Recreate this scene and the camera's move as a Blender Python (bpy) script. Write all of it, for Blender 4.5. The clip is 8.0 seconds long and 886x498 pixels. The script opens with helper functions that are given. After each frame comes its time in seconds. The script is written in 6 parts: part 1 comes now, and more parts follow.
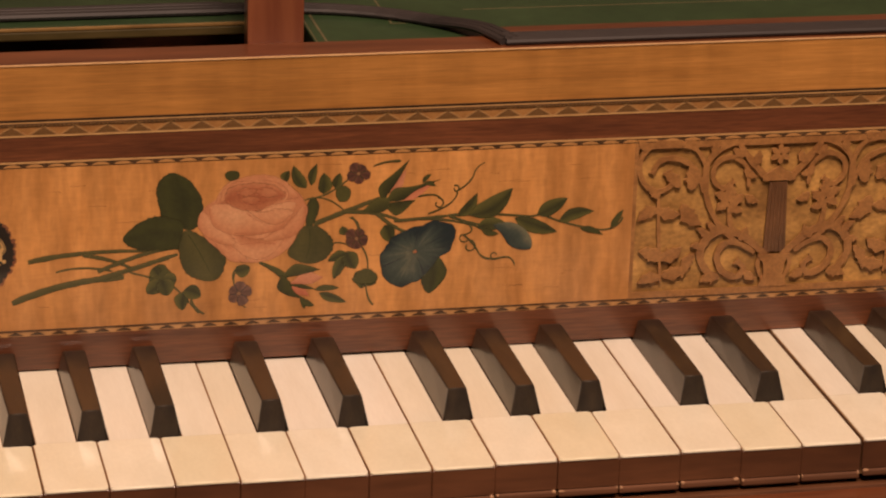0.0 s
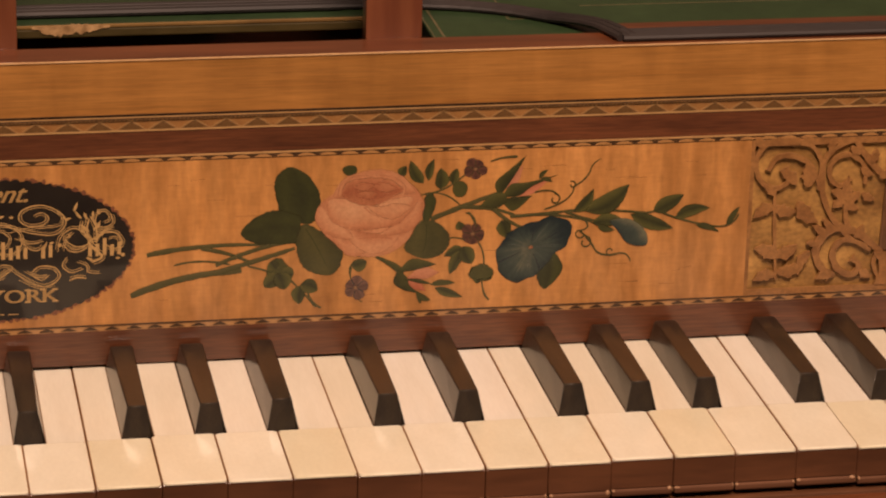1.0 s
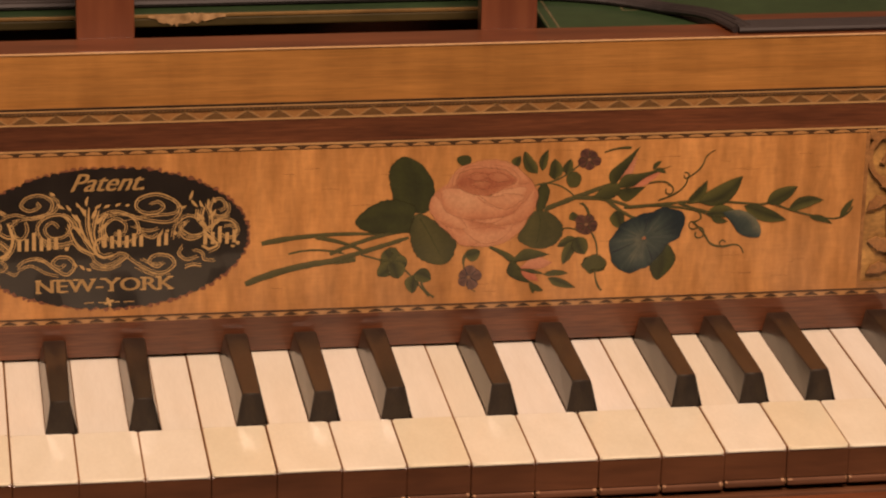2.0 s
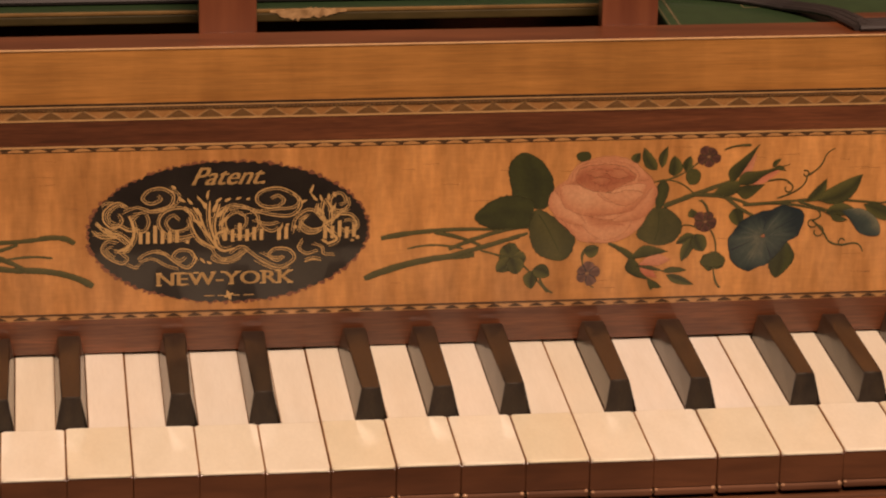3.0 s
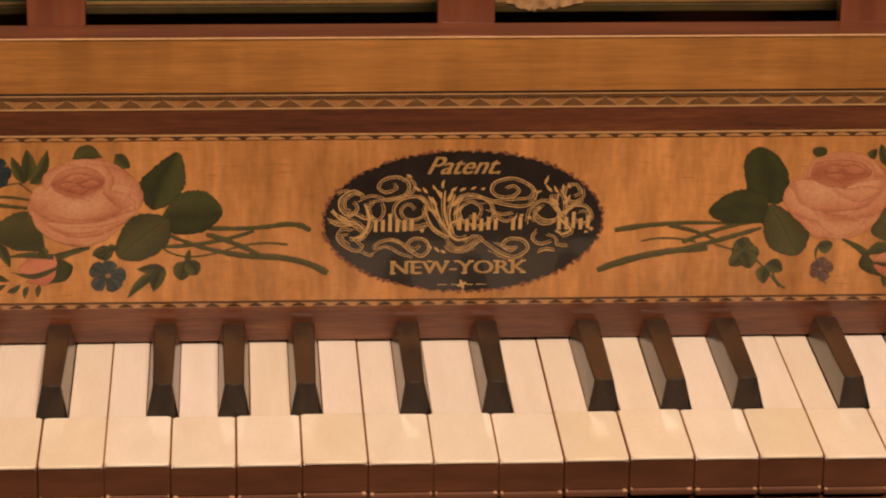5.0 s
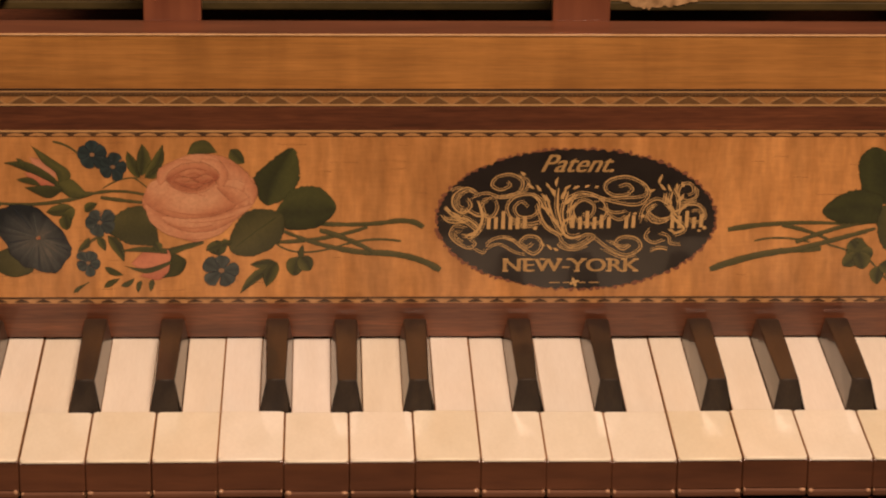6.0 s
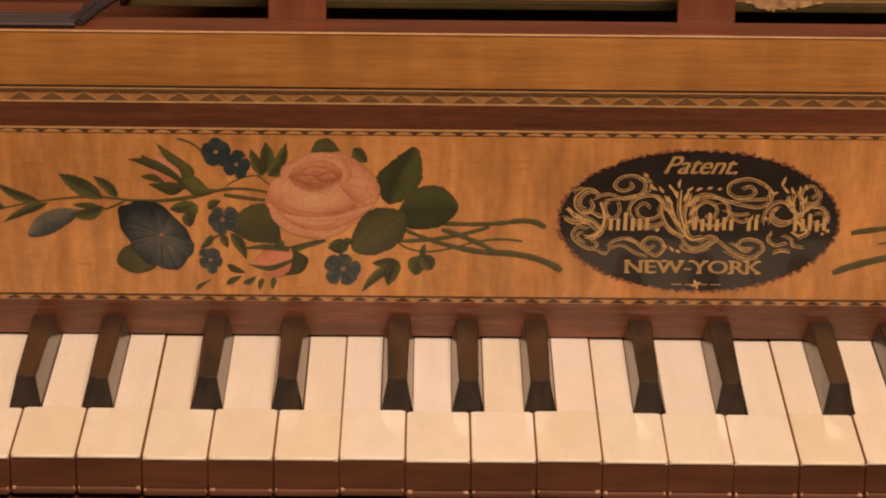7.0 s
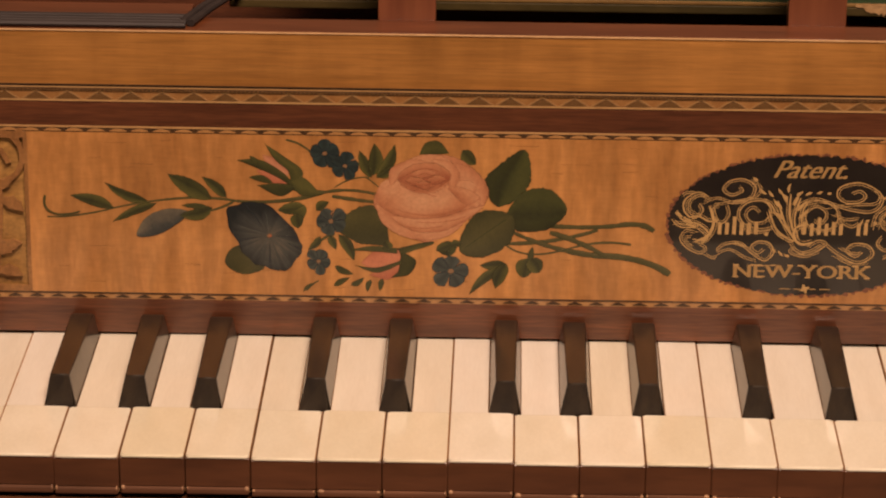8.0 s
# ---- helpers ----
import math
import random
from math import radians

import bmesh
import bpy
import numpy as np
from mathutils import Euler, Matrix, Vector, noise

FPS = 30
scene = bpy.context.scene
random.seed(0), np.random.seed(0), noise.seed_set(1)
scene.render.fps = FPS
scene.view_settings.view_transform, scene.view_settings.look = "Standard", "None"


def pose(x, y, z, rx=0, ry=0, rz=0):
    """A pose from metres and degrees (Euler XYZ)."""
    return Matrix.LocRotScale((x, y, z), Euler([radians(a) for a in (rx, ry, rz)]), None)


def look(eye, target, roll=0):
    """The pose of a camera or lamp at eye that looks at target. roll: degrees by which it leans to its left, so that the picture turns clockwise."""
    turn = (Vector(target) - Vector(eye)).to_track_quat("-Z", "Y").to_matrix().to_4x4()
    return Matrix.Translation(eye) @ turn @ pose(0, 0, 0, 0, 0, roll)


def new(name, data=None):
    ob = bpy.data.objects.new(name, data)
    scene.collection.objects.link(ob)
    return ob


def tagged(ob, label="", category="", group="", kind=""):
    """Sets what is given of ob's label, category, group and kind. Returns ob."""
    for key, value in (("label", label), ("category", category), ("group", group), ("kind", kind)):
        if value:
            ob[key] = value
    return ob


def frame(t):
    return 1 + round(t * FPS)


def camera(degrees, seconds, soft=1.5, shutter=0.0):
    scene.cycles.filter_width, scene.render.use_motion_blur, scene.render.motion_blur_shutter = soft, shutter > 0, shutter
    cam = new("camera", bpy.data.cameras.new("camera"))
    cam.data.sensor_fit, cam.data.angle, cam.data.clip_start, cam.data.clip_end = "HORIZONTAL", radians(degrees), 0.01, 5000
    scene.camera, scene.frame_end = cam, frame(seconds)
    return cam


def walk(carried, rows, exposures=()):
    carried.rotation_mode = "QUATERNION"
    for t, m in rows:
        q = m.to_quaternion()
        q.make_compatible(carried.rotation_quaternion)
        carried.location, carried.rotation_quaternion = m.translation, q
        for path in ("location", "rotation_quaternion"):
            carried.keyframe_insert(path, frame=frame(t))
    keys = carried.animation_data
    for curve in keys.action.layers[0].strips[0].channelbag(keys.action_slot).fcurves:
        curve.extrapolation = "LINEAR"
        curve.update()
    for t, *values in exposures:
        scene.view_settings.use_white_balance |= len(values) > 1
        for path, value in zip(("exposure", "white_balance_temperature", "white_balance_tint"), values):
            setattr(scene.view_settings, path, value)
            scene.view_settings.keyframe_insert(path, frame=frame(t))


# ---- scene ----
# The camera: a long lens on a tripod that pans slowly to its left over the keyboard.
cam = camera(16.0, 8.0, soft=2.15)
PATH = [
    (0.0, 0.1165, -1.0507, 0.4588, -13.021, -19.921, 1.741),
    (0.5, 0.1122, -1.0514, 0.4594, -12.155, -19.973, 1.614),
    (1.0, 0.1079, -1.0519, 0.4599, -11.187, -20.066, 1.491),
    (1.5, 0.1035, -1.0524, 0.4604, -10.299, -20.198, 1.372),
    (3.0, 0.0902, -1.0534, 0.4618, -7.562, -20.438, 1.106),
    (3.5, 0.0856, -1.0535, 0.4622, -6.579, -20.504, 1.007),
    (4.0, 0.0811, -1.0536, 0.4626, -5.663, -20.580, 0.953),
    (4.5, 0.0764, -1.0535, 0.4630, -4.796, -20.649, 0.891),
    (6.0, 0.0623, -1.0528, 0.4638, -2.261, -20.810, 0.741),
    (6.5, 0.0575, -1.0524, 0.4641, -1.302, -20.845, 0.703),
    (7.0, 0.0527, -1.0520, 0.4643, -0.385, -20.868, 0.663),
    (7.5, 0.0478, -1.0514, 0.4645, 0.444, -20.883, 0.617),
    (8.0, 0.0429, -1.0507, 0.4646, 1.214, -20.878, 0.481),
]


def aimed(x, y, z, yaw, pitch, roll):
    return pose(x, y, z, 90 + pitch, 0, yaw) @ pose(0, 0, 0, 0, 0, roll)


walk(cam, [(t, aimed(*row)) for t, *row in PATH])

# ---- light: a dim warm room with one wide ceiling lamp over the instrument ----
world = bpy.data.worlds.new("world")
scene.world = world
world.use_nodes = True
world.node_tree.nodes["Background"].inputs[0].default_value = (1.0, 0.70, 0.52, 1)
world.node_tree.nodes["Background"].inputs[1].default_value = 0.12
scene.view_settings.exposure = 0.0


def lamp(name, eye, target, size, watts, colour):
    data = bpy.data.lights.new(name, "AREA")
    data.shape, data.size, data.energy, data.color = "DISK", size, watts, colour
    ob = new(name, data)
    ob.matrix_world = look(eye, target)
    return ob


lamp("ceiling_light", (0.3, -1.05, 1.80), (0.2, 0.05, 0.05), 0.8, 71, (1.0, 0.70, 0.535))

# ---- materials ----


def node_material(name):
    m = bpy.data.materials.new(name)
    m.use_nodes = True
    return m, m.node_tree.nodes, m.node_tree.links, m.node_tree.nodes["Principled BSDF"]


def ramp(nodes, stops):
    r = nodes.new("ShaderNodeValToRGB")
    e = r.color_ramp.elements
    while len(e) < len(stops):
        e.new(0.5)
    for el, (p, c) in zip(e, stops):
        el.position, el.color = p, (*c, 1)
    return r


def noise_node(nodes, links, scale, stretch=(1, 1, 1), detail=6.0, turn=(0, 0, 0)):
    co = nodes.new("ShaderNodeTexCoord")
    mp = nodes.new("ShaderNodeMapping")
    mp.inputs["Scale"].default_value = stretch
    mp.inputs["Rotation"].default_value = turn
    links.new(co.outputs["Object"], mp.inputs["Vector"])
    n = nodes.new("ShaderNodeTexNoise")
    n.inputs["Scale"].default_value, n.inputs["Detail"].default_value = scale, detail
    links.new(mp.outputs["Vector"], n.inputs["Vector"])
    return n


def colour_mix(nodes, links, kind, fac, a, b):
    m = nodes.new("ShaderNodeMix")
    m.data_type, m.blend_type = "RGBA", kind
    for socket, value in ((m.inputs[0], fac), (m.inputs[6], a), (m.inputs[7], b)):
        if isinstance(value, bpy.types.NodeSocket):
            links.new(value, socket)
        elif isinstance(value, tuple):
            socket.default_value = (*value, 1)
        else:
            socket.default_value = value
    return m.outputs[2]


def wood(name, dark, light, grain, figure=None, rough=0.35, coat=0.9, bump=0.15, coat_rough=0.06):
    """Varnished wood. grain: the stretch of the fibre noise; figure: (scale, stretch, depth) of broad bands."""
    m, nodes, links, bsdf = node_material(name)
    fine = noise_node(nodes, links, 60, grain, 8)
    col = ramp(nodes, [(0.3, dark), (0.7, light)])
    links.new(fine.outputs["Fac"], col.inputs[0])
    out = col.outputs[0]
    broad = noise_node(nodes, links, 9, (1, 1, 1.6), 3)
    r = ramp(nodes, [(0.3, (0.78, 0.76, 0.74)), (0.7, (1.1, 1.1, 1.1))])
    links.new(broad.outputs["Fac"], r.inputs[0])
    out = colour_mix(nodes, links, "MULTIPLY", 1.0, out, r.outputs[0])
    if figure:
        for scale, stretch, depth in figure:
            f = noise_node(nodes, links, scale, stretch, 3, (0, 0.06, 0))
            f.inputs["Distortion"].default_value = 0.4
            fr = ramp(nodes, [(0.36, (1 - depth, 1 - depth * 1.08, 1 - depth * 1.2)), (0.62, (1 + depth * 0.3, 1 + depth * 0.3, 1 + depth * 0.3))])
            links.new(f.outputs["Fac"], fr.inputs[0])
            out = colour_mix(nodes, links, "MULTIPLY", 1.0, out, fr.outputs[0])
    links.new(out, bsdf.inputs["Base Color"])
    bsdf.inputs["Roughness"].default_value = rough
    bsdf.inputs["Coat Weight"].default_value = coat
    bsdf.inputs["Coat Roughness"].default_value = coat_rough
    b = nodes.new("ShaderNodeBump")
    b.inputs["Strength"].default_value, b.inputs["Distance"].default_value = bump, 0.0004
    links.new(fine.outputs["Fac"], b.inputs["Height"])
    links.new(b.outputs[0], bsdf.inputs["Normal"])
    return m


def paint(name, dark, light, scale=90, rough=0.4, coat=0.9, stretch=(1, 1, 1), metal=0.0, per_piece=0.0, coat_rough=0.12, fine=0.12, brush=False, middle=None):
    """Paint, ivory, ebony, gilding: two colours mottled at two scales under a thin varnish."""
    m, nodes, links, bsdf = node_material(name)
    n = noise_node(nodes, links, scale, stretch, 5)
    col = ramp(nodes, [(0.3, dark), (0.7, light)])
    if brush:
        # two pigments worked into one another, the share of the lighter one laid down with the stroke
        col = ramp(nodes, [(0.0, dark), (0.5, middle or tuple((a + b) / 2 for a, b in zip(dark, light))), (1.0, light)])
        share = nodes.new("ShaderNodeAttribute")
        share.attribute_name = "pigment"
        mottle = nodes.new("ShaderNodeMath")
        mottle.operation = "MULTIPLY_ADD"
        mottle.inputs[1].default_value = 0.7
        links.new(n.outputs["Fac"], mottle.inputs[0])
        worked = nodes.new("ShaderNodeMath")
        worked.operation = "SUBTRACT"
        worked.inputs[1].default_value = 0.35
        links.new(share.outputs["Fac"], mottle.inputs[2])
        links.new(mottle.outputs[0], worked.inputs[0])
        links.new(worked.outputs[0], col.inputs[0])
    else:
        links.new(n.outputs["Fac"], col.inputs[0])
    out = col.outputs[0]
    n2 = noise_node(nodes, links, scale * 8, stretch, 3)
    r = ramp(nodes, [(0.3, (1 - fine, 1 - fine, 1 - fine)), (0.7, (1 + fine / 2, 1 + fine / 2, 1 + fine / 2))])
    links.new(n2.outputs["Fac"], r.inputs[0])
    out = colour_mix(nodes, links, "MULTIPLY", 1.0, out, r.outputs[0])
    if per_piece:
        info = nodes.new("ShaderNodeObjectInfo")
        pr = ramp(nodes, [(0.0, (1 - per_piece * 0.6, 1 - per_piece * 0.8, 1 - per_piece * 1.6)), (1.0, (1, 1, 1))])
        links.new(info.outputs["Random"], pr.inputs[0])
        out = colour_mix(nodes, links, "MULTIPLY", 1.0, out, pr.outputs[0])
    links.new(out, bsdf.inputs["Base Color"])
    if brush:
        # the coat of paint runs thin towards the edge of a stroke, unevenly
        thin = nodes.new("ShaderNodeAttribute")
        thin.attribute_name = "thin"
        ragged = noise_node(nodes, links, 620, (1, 1, 1), 4)
        add = nodes.new("ShaderNodeMath")
        add.operation = "MULTIPLY_ADD"
        add.inputs[1].default_value = 0.75
        links.new(ragged.outputs["Fac"], add.inputs[0])
        links.new(thin.outputs["Fac"], add.inputs[2])
        cover = ramp(nodes, [(0.62, (1, 1, 1)), (0.98, (0, 0, 0))])
        links.new(add.outputs[0], cover.inputs[0])
        links.new(cover.outputs[0], bsdf.inputs["Alpha"])
    bsdf.inputs["Roughness"].default_value = rough
    bsdf.inputs["Metallic"].default_value = metal
    bsdf.inputs["Coat Weight"].default_value = coat * 0.4 if brush else coat
    bsdf.inputs["Coat Roughness"].default_value = coat_rough
    b = nodes.new("ShaderNodeBump")
    b.inputs["Strength"].default_value, b.inputs["Distance"].default_value = 0.1, 0.0003
    links.new(n2.outputs["Fac"], b.inputs["Height"])
    links.new(b.outputs[0], bsdf.inputs["Normal"])
    return m


SATIN = wood("satinwood_figured", (0.465, 0.210, 0.060), (0.575, 0.277, 0.087), (3.0, 1, 0.5), ((140, (1.2, 1, 0.20), 0.15), (45, (1.5, 1, 0.26), 0.16), (420, (1.0, 1, 0.3), 0.10), (300, (0.9, 1, 0.8), 0.05), (700, (0.2, 1, 1.5), 0.06)), 0.4, 0.5, 0.25, 0.16)
SATIN_LONG = wood("satinwood_plain", (0.385, 0.175, 0.041), (0.450, 0.213, 0.055), (0.06, 1, 3.0), ((420, (0.035, 1, 1.3), 0.10), (900, (0.05, 1, 1.6), 0.13), (1300, (0.09, 1, 1.2), 0.09), (60, (0.25, 1, 1.2), 0.10), (40, (1.6, 1, 0.35), 0.13)), 0.4, 0.5, 0.15, 0.16)
MAHOGANY = wood("mahogany", (0.095, 0.031, 0.013), (0.155, 0.053, 0.021), (0.25, 1, 3), ((60, (0.2, 1, 3.0), 0.10), (260, (0.08, 1, 2.0), 0.18), (900, (0.10, 1, 1.4), 0.30)), 0.4, 0.65, 0.15, 0.12)
MAHOGANY_RAIL = wood("mahogany_rail", (0.095, 0.031, 0.013), (0.155, 0.053, 0.021), (0.25, 1, 3), ((60, (0.2, 1, 3.0), 0.12), (260, (0.08, 1, 2.0), 0.18), (900, (0.10, 1, 1.4), 0.28)), 0.4, 0.6, 0.15, 0.20)
MAHOGANY_TOP = wood("mahogany_polished", (0.115, 0.034, 0.013), (0.175, 0.057, 0.021), (0.2, 2, 2), ((40, (0.3, 2, 2), 0.18), (500, (0.08, 1.5, 1.5), 0.2)), 0.35, 0.5, 0.05, 0.08)
MAHOGANY_POST = wood("mahogany_upright", (0.15, 0.045, 0.02), (0.22, 0.075, 0.032), (3, 3, 0.2), ((40, (2, 2, 0.3), 0.12),), 0.4, 0.5, 0.15, 0.15)
KEYWOOD = wood("key_wood", (0.078, 0.029, 0.011), (0.115, 0.044, 0.017), (0.5, 1, 2), ((200, (0.3, 1, 2.0), 0.14),), 0.5, 0.2, 0.3)
IVORY = paint("ivory", (0.70, 0.645, 0.55), (0.76, 0.715, 0.63), 45, 0.3, 0.4, (3, 0.4, 1), 0, 0.12, 0.12, 0.03)
IVORY_HEAD = paint("yellowed_ivory", (0.70, 0.640, 0.510), (0.76, 0.705, 0.580), 45, 0.3, 0.4, (2, 1, 1), 0, 0.14, 0.14, 0.03)
LIMEWOOD = wood("lime_wood", (0.26, 0.135, 0.058), (0.36, 0.20, 0.09), (1, 0.3, 1), None, 0.6, 0.0, 0.2)
KEYLIP = wood("key_lip_wood", (0.085, 0.034, 0.014), (0.135, 0.056, 0.025), (0.5, 1, 2), None, 0.6, 0.05, 0.3)
CHIP = paint("worn_pale_wood", (0.22, 0.11, 0.055), (0.40, 0.23, 0.12), 400, 0.6, 0.1)
EBONY = paint("ebony", (0.008, 0.006, 0.005), (0.026, 0.019, 0.012), 80, 0.45, 0.65, (3, 0.5, 1), 0, 0, 0.2, 0.3)
EBONY.node_tree.nodes["Principled BSDF"].inputs["Coat IOR"].default_value = 1.6
EBONY.node_tree.nodes["Principled BSDF"].inputs["Coat Tint"].default_value = (1.0, 0.88, 0.74, 1)
BLACK_PAINT = paint("black_japan", (0.010, 0.008, 0.007), (0.019, 0.015, 0.012), 100, 0.3, 0.85, (1, 1, 1), 0, 0, 0.06)
GILT = paint("gilding", (0.34, 0.205, 0.072), (0.60, 0.385, 0.155), 300, 0.45, 0.3, brush=True)
STRING_LIGHT = paint("boxwood_stringing", (0.40, 0.23, 0.09), (0.48, 0.29, 0.12), 200, 0.4)
ZIGZAG = paint("zigzag_boxwood", (0.31, 0.18, 0.068), (0.40, 0.24, 0.095), 200, 0.4)
# pale orange that paints the highlight caught by the nameboard's top arris
EDGE_HIGHLIGHT = paint("painted_edge_highlight", (0.60, 0.36, 0.17), (0.70, 0.44, 0.22), 200, 0.3)
STRING_BLACK = paint("black_stringing", (0.020, 0.010, 0.005), (0.036, 0.018, 0.009), 200, 0.4, 0.3)
STRING_DARK = paint("ebony_stringing", (0.046, 0.022, 0.009), (0.076, 0.038, 0.015), 200, 0.4, 0.3)
INLAY_BROWN = paint("shaded_inlay", (0.105, 0.053, 0.017), (0.17, 0.088, 0.030), 250, 0.4)
INLAY_PALE = paint("satinwood_inlay", (0.37, 0.185, 0.062), (0.45, 0.235, 0.083), 250, 0.4)
INLAY_GROUND = paint("inlay_ground", (0.25, 0.115, 0.035), (0.34, 0.17, 0.055), 250, 0.4)
GREEN_BOARD = paint("green_painted_board", (0.016, 0.034, 0.011), (0.027, 0.052, 0.018), 25, 0.5, 0.25)
OLIVE_EDGE = paint("olive_moulding", (0.040, 0.030, 0.010), (0.078, 0.054, 0.018), 60, 0.4, 0.3, (0.3, 1, 1))
DARK_BAR = paint("dark_stained_bar", (0.014, 0.010, 0.009), (0.032, 0.023, 0.020), 50, 0.6, 0.08, (0.2, 1, 3))
PLASTER = paint("wall_plaster", (0.20, 0.15, 0.11), (0.25, 0.19, 0.14), 4, 0.8, 0.0)
FLOOR_WOOD = wood("floorboards", (0.035, 0.018, 0.010), (0.06, 0.03, 0.016), (0.1, 1, 1), None, 0.4, 0.2)

GREEN = paint("leaf_green_paint", (0.013, 0.017, 0.005), (0.092, 0.088, 0.021), 160, 0.45, brush=True)
OLIVE_LEAF = paint("olive_leaf_paint", (0.022, 0.024, 0.007), (0.082, 0.074, 0.022), 120, 0.45, brush=True)
DARK_GREEN = paint("dark_green_paint", (0.012, 0.015, 0.004), (0.056, 0.061, 0.014), 90, 0.45, brush=True)
STEM = paint("olive_stem_paint", (0.032, 0.034, 0.010), (0.105, 0.090, 0.028), 150, 0.45, brush=True)
ROSE_DARK = paint("dark_rose_paint", (0.270, 0.080, 0.034), (0.345, 0.109, 0.049), 120, 0.45, brush=True)
ROSE_DEEP = paint("deep_rose_paint", (0.335, 0.116, 0.052), (0.399, 0.147, 0.065), 120, 0.45, brush=True)
ROSE = paint("rose_paint", (0.270, 0.080, 0.034), (0.550, 0.290, 0.150), 110, 0.45, brush=True, middle=(0.440, 0.185, 0.086))
BLOOM = paint("trumpet_blue_paint", (0.006, 0.016, 0.020), (0.150, 0.142, 0.086), 150, 0.45, brush=True, middle=(0.038, 0.054, 0.043))
NIGHT_BLOOM = paint("dark_trumpet_paint", (0.005, 0.009, 0.011), (0.150, 0.125, 0.082), 150, 0.45, brush=True, middle=(0.040, 0.044, 0.040))
PINK = paint("pink_bud_paint", (0.30, 0.085, 0.045), (0.50, 0.225, 0.120), 120, 0.45, brush=True)
CORAL = paint("coral_bud_paint", (0.28, 0.062, 0.030), (0.52, 0.195, 0.100), 120, 0.45, brush=True)
PURPLE = paint("dull_purple_paint", (0.062, 0.030, 0.023), (0.19, 0.100, 0.068), 200, 0.45, brush=True)
CRIMSON = paint("dark_crimson_paint", (0.034, 0.014, 0.010), (0.15, 0.060, 0.040), 200, 0.45, brush=True)
DARK_BLUE = paint("dark_blue_paint", (0.008, 0.014, 0.020), (0.016, 0.026, 0.032), 150, 0.45, brush=True)
DEEP_BLUE = paint("deep_blue_paint", (0.005, 0.012, 0.013), (0.030, 0.052, 0.048), 150, 0.45, brush=True)
SLATE_BLUE = paint("slate_blue_paint", (0.010, 0.019, 0.019), (0.072, 0.085, 0.070), 150, 0.45, brush=True)
PALE_BLUE = paint("pale_blue_paint", (0.050, 0.062, 0.056), (0.095, 0.100, 0.080), 150, 0.45, brush=True)
THROAT = paint("flower_throat_paint", (0.15, 0.085, 0.040), (0.27, 0.15, 0.070), 150, 0.45, brush=True)
FRINGE = paint("red_brown_fringe", (0.075, 0.026, 0.014), (0.33, 0.125, 0.058), 150, 0.45, brush=True)
CRACK = paint("veneer_crack", (0.16, 0.06, 0.018), (0.24, 0.10, 0.03), 150, 0.5, brush=True)
SILK = paint("golden_silk", (0.20, 0.098, 0.026), (0.50, 0.275, 0.078), 60, 0.5, 0.2, (1, 1, 1.4), fine=0.22)
FRET = paint("fret_wood", (0.215, 0.094, 0.029), (0.325, 0.155, 0.050), 110, 0.45, 0.3, fine=0.2)
LYRE = paint("lyre_wood", (0.085, 0.038, 0.016), (0.145, 0.066, 0.027), 90, 0.4, 0.4)
GILT_OLD = paint("old_gilding", (0.13, 0.072, 0.022), (0.24, 0.14, 0.045), 120, 0.4, 0.3, (0.3, 1, 1))
BARE = paint("bare_wood", (0.20, 0.11, 0.040), (0.52, 0.32, 0.145), 260, 0.6, 0.0)
LINE = paint("pale_line_paint", (0.075, 0.065, 0.028), (0.125, 0.10, 0.048), 200, 0.5, 0.2)

# ---- mesh helpers ----


def part(name, bm, material, parent=None, label=""):
    mesh = bpy.data.meshes.new(name)
    bm.to_mesh(mesh)
    bm.free()
    mesh.materials.append(material)
    ob = new(name, mesh)
    if parent:
        ob.parent = parent
    return tagged(ob, label)


def thing(name, at, label, category, group="", kind=""):
    ob = new(name)
    ob.location = at
    ob.empty_display_size = 0.02
    bpy.context.view_layer.update()
    return tagged(ob, label, category, group, kind)


def box_mesh(bm, x0, x1, y0, y1, z0, z1, bevel=0.0, segments=2):
    made = bmesh.ops.create_cube(bm, size=1.0, matrix=Matrix.LocRotScale(((x0 + x1) / 2, (y0 + y1) / 2, (z0 + z1) / 2), None, (x1 - x0, y1 - y0, z1 - z0)))
    if bevel:
        edges = {e for v in made["verts"] for e in v.link_edges}
        bmesh.ops.bevel(bm, geom=list(edges), offset=bevel, segments=segments, affect="EDGES", profile=0.6)
    return bm


def box(name, x0, x1, y0, y1, z0, z1, material, parent=None, bevel=0.0, label=""):
    return part(name, box_mesh(bmesh.new(), x0, x1, y0, y1, z0, z1, bevel), material, parent, label)


def prism(bm, outline, y0, y1):
    """A plate standing upright: an outline of (x, z) from y0 (front) to y1 (back)."""
    front = [bm.verts.new((x, y0, z)) for x, z in outline]
    back = [bm.verts.new((x, y1, z)) for x, z in outline]
    n = len(outline)
    bm.faces.new(front)
    bm.faces.new(back[::-1])
    for i in range(n):
        bm.faces.new((front[i], back[i], back[(i + 1) % n], front[(i + 1) % n]))
    bmesh.ops.recalc_face_normals(bm, faces=bm.faces)
    return bm


def slab(bm, outline, z0, z1):
    """A lying plate: an outline of (x, y) from z0 to z1."""
    low = [bm.verts.new((x, y, z0)) for x, y in outline]
    top = [bm.verts.new((x, y, z1)) for x, y in outline]
    n = len(outline)
    bm.faces.new(top)
    bm.faces.new(low[::-1])
    for i in range(n):
        bm.faces.new((low[i], low[(i + 1) % n], top[(i + 1) % n], top[i]))
    bmesh.ops.recalc_face_normals(bm, faces=bm.faces)
    return bm

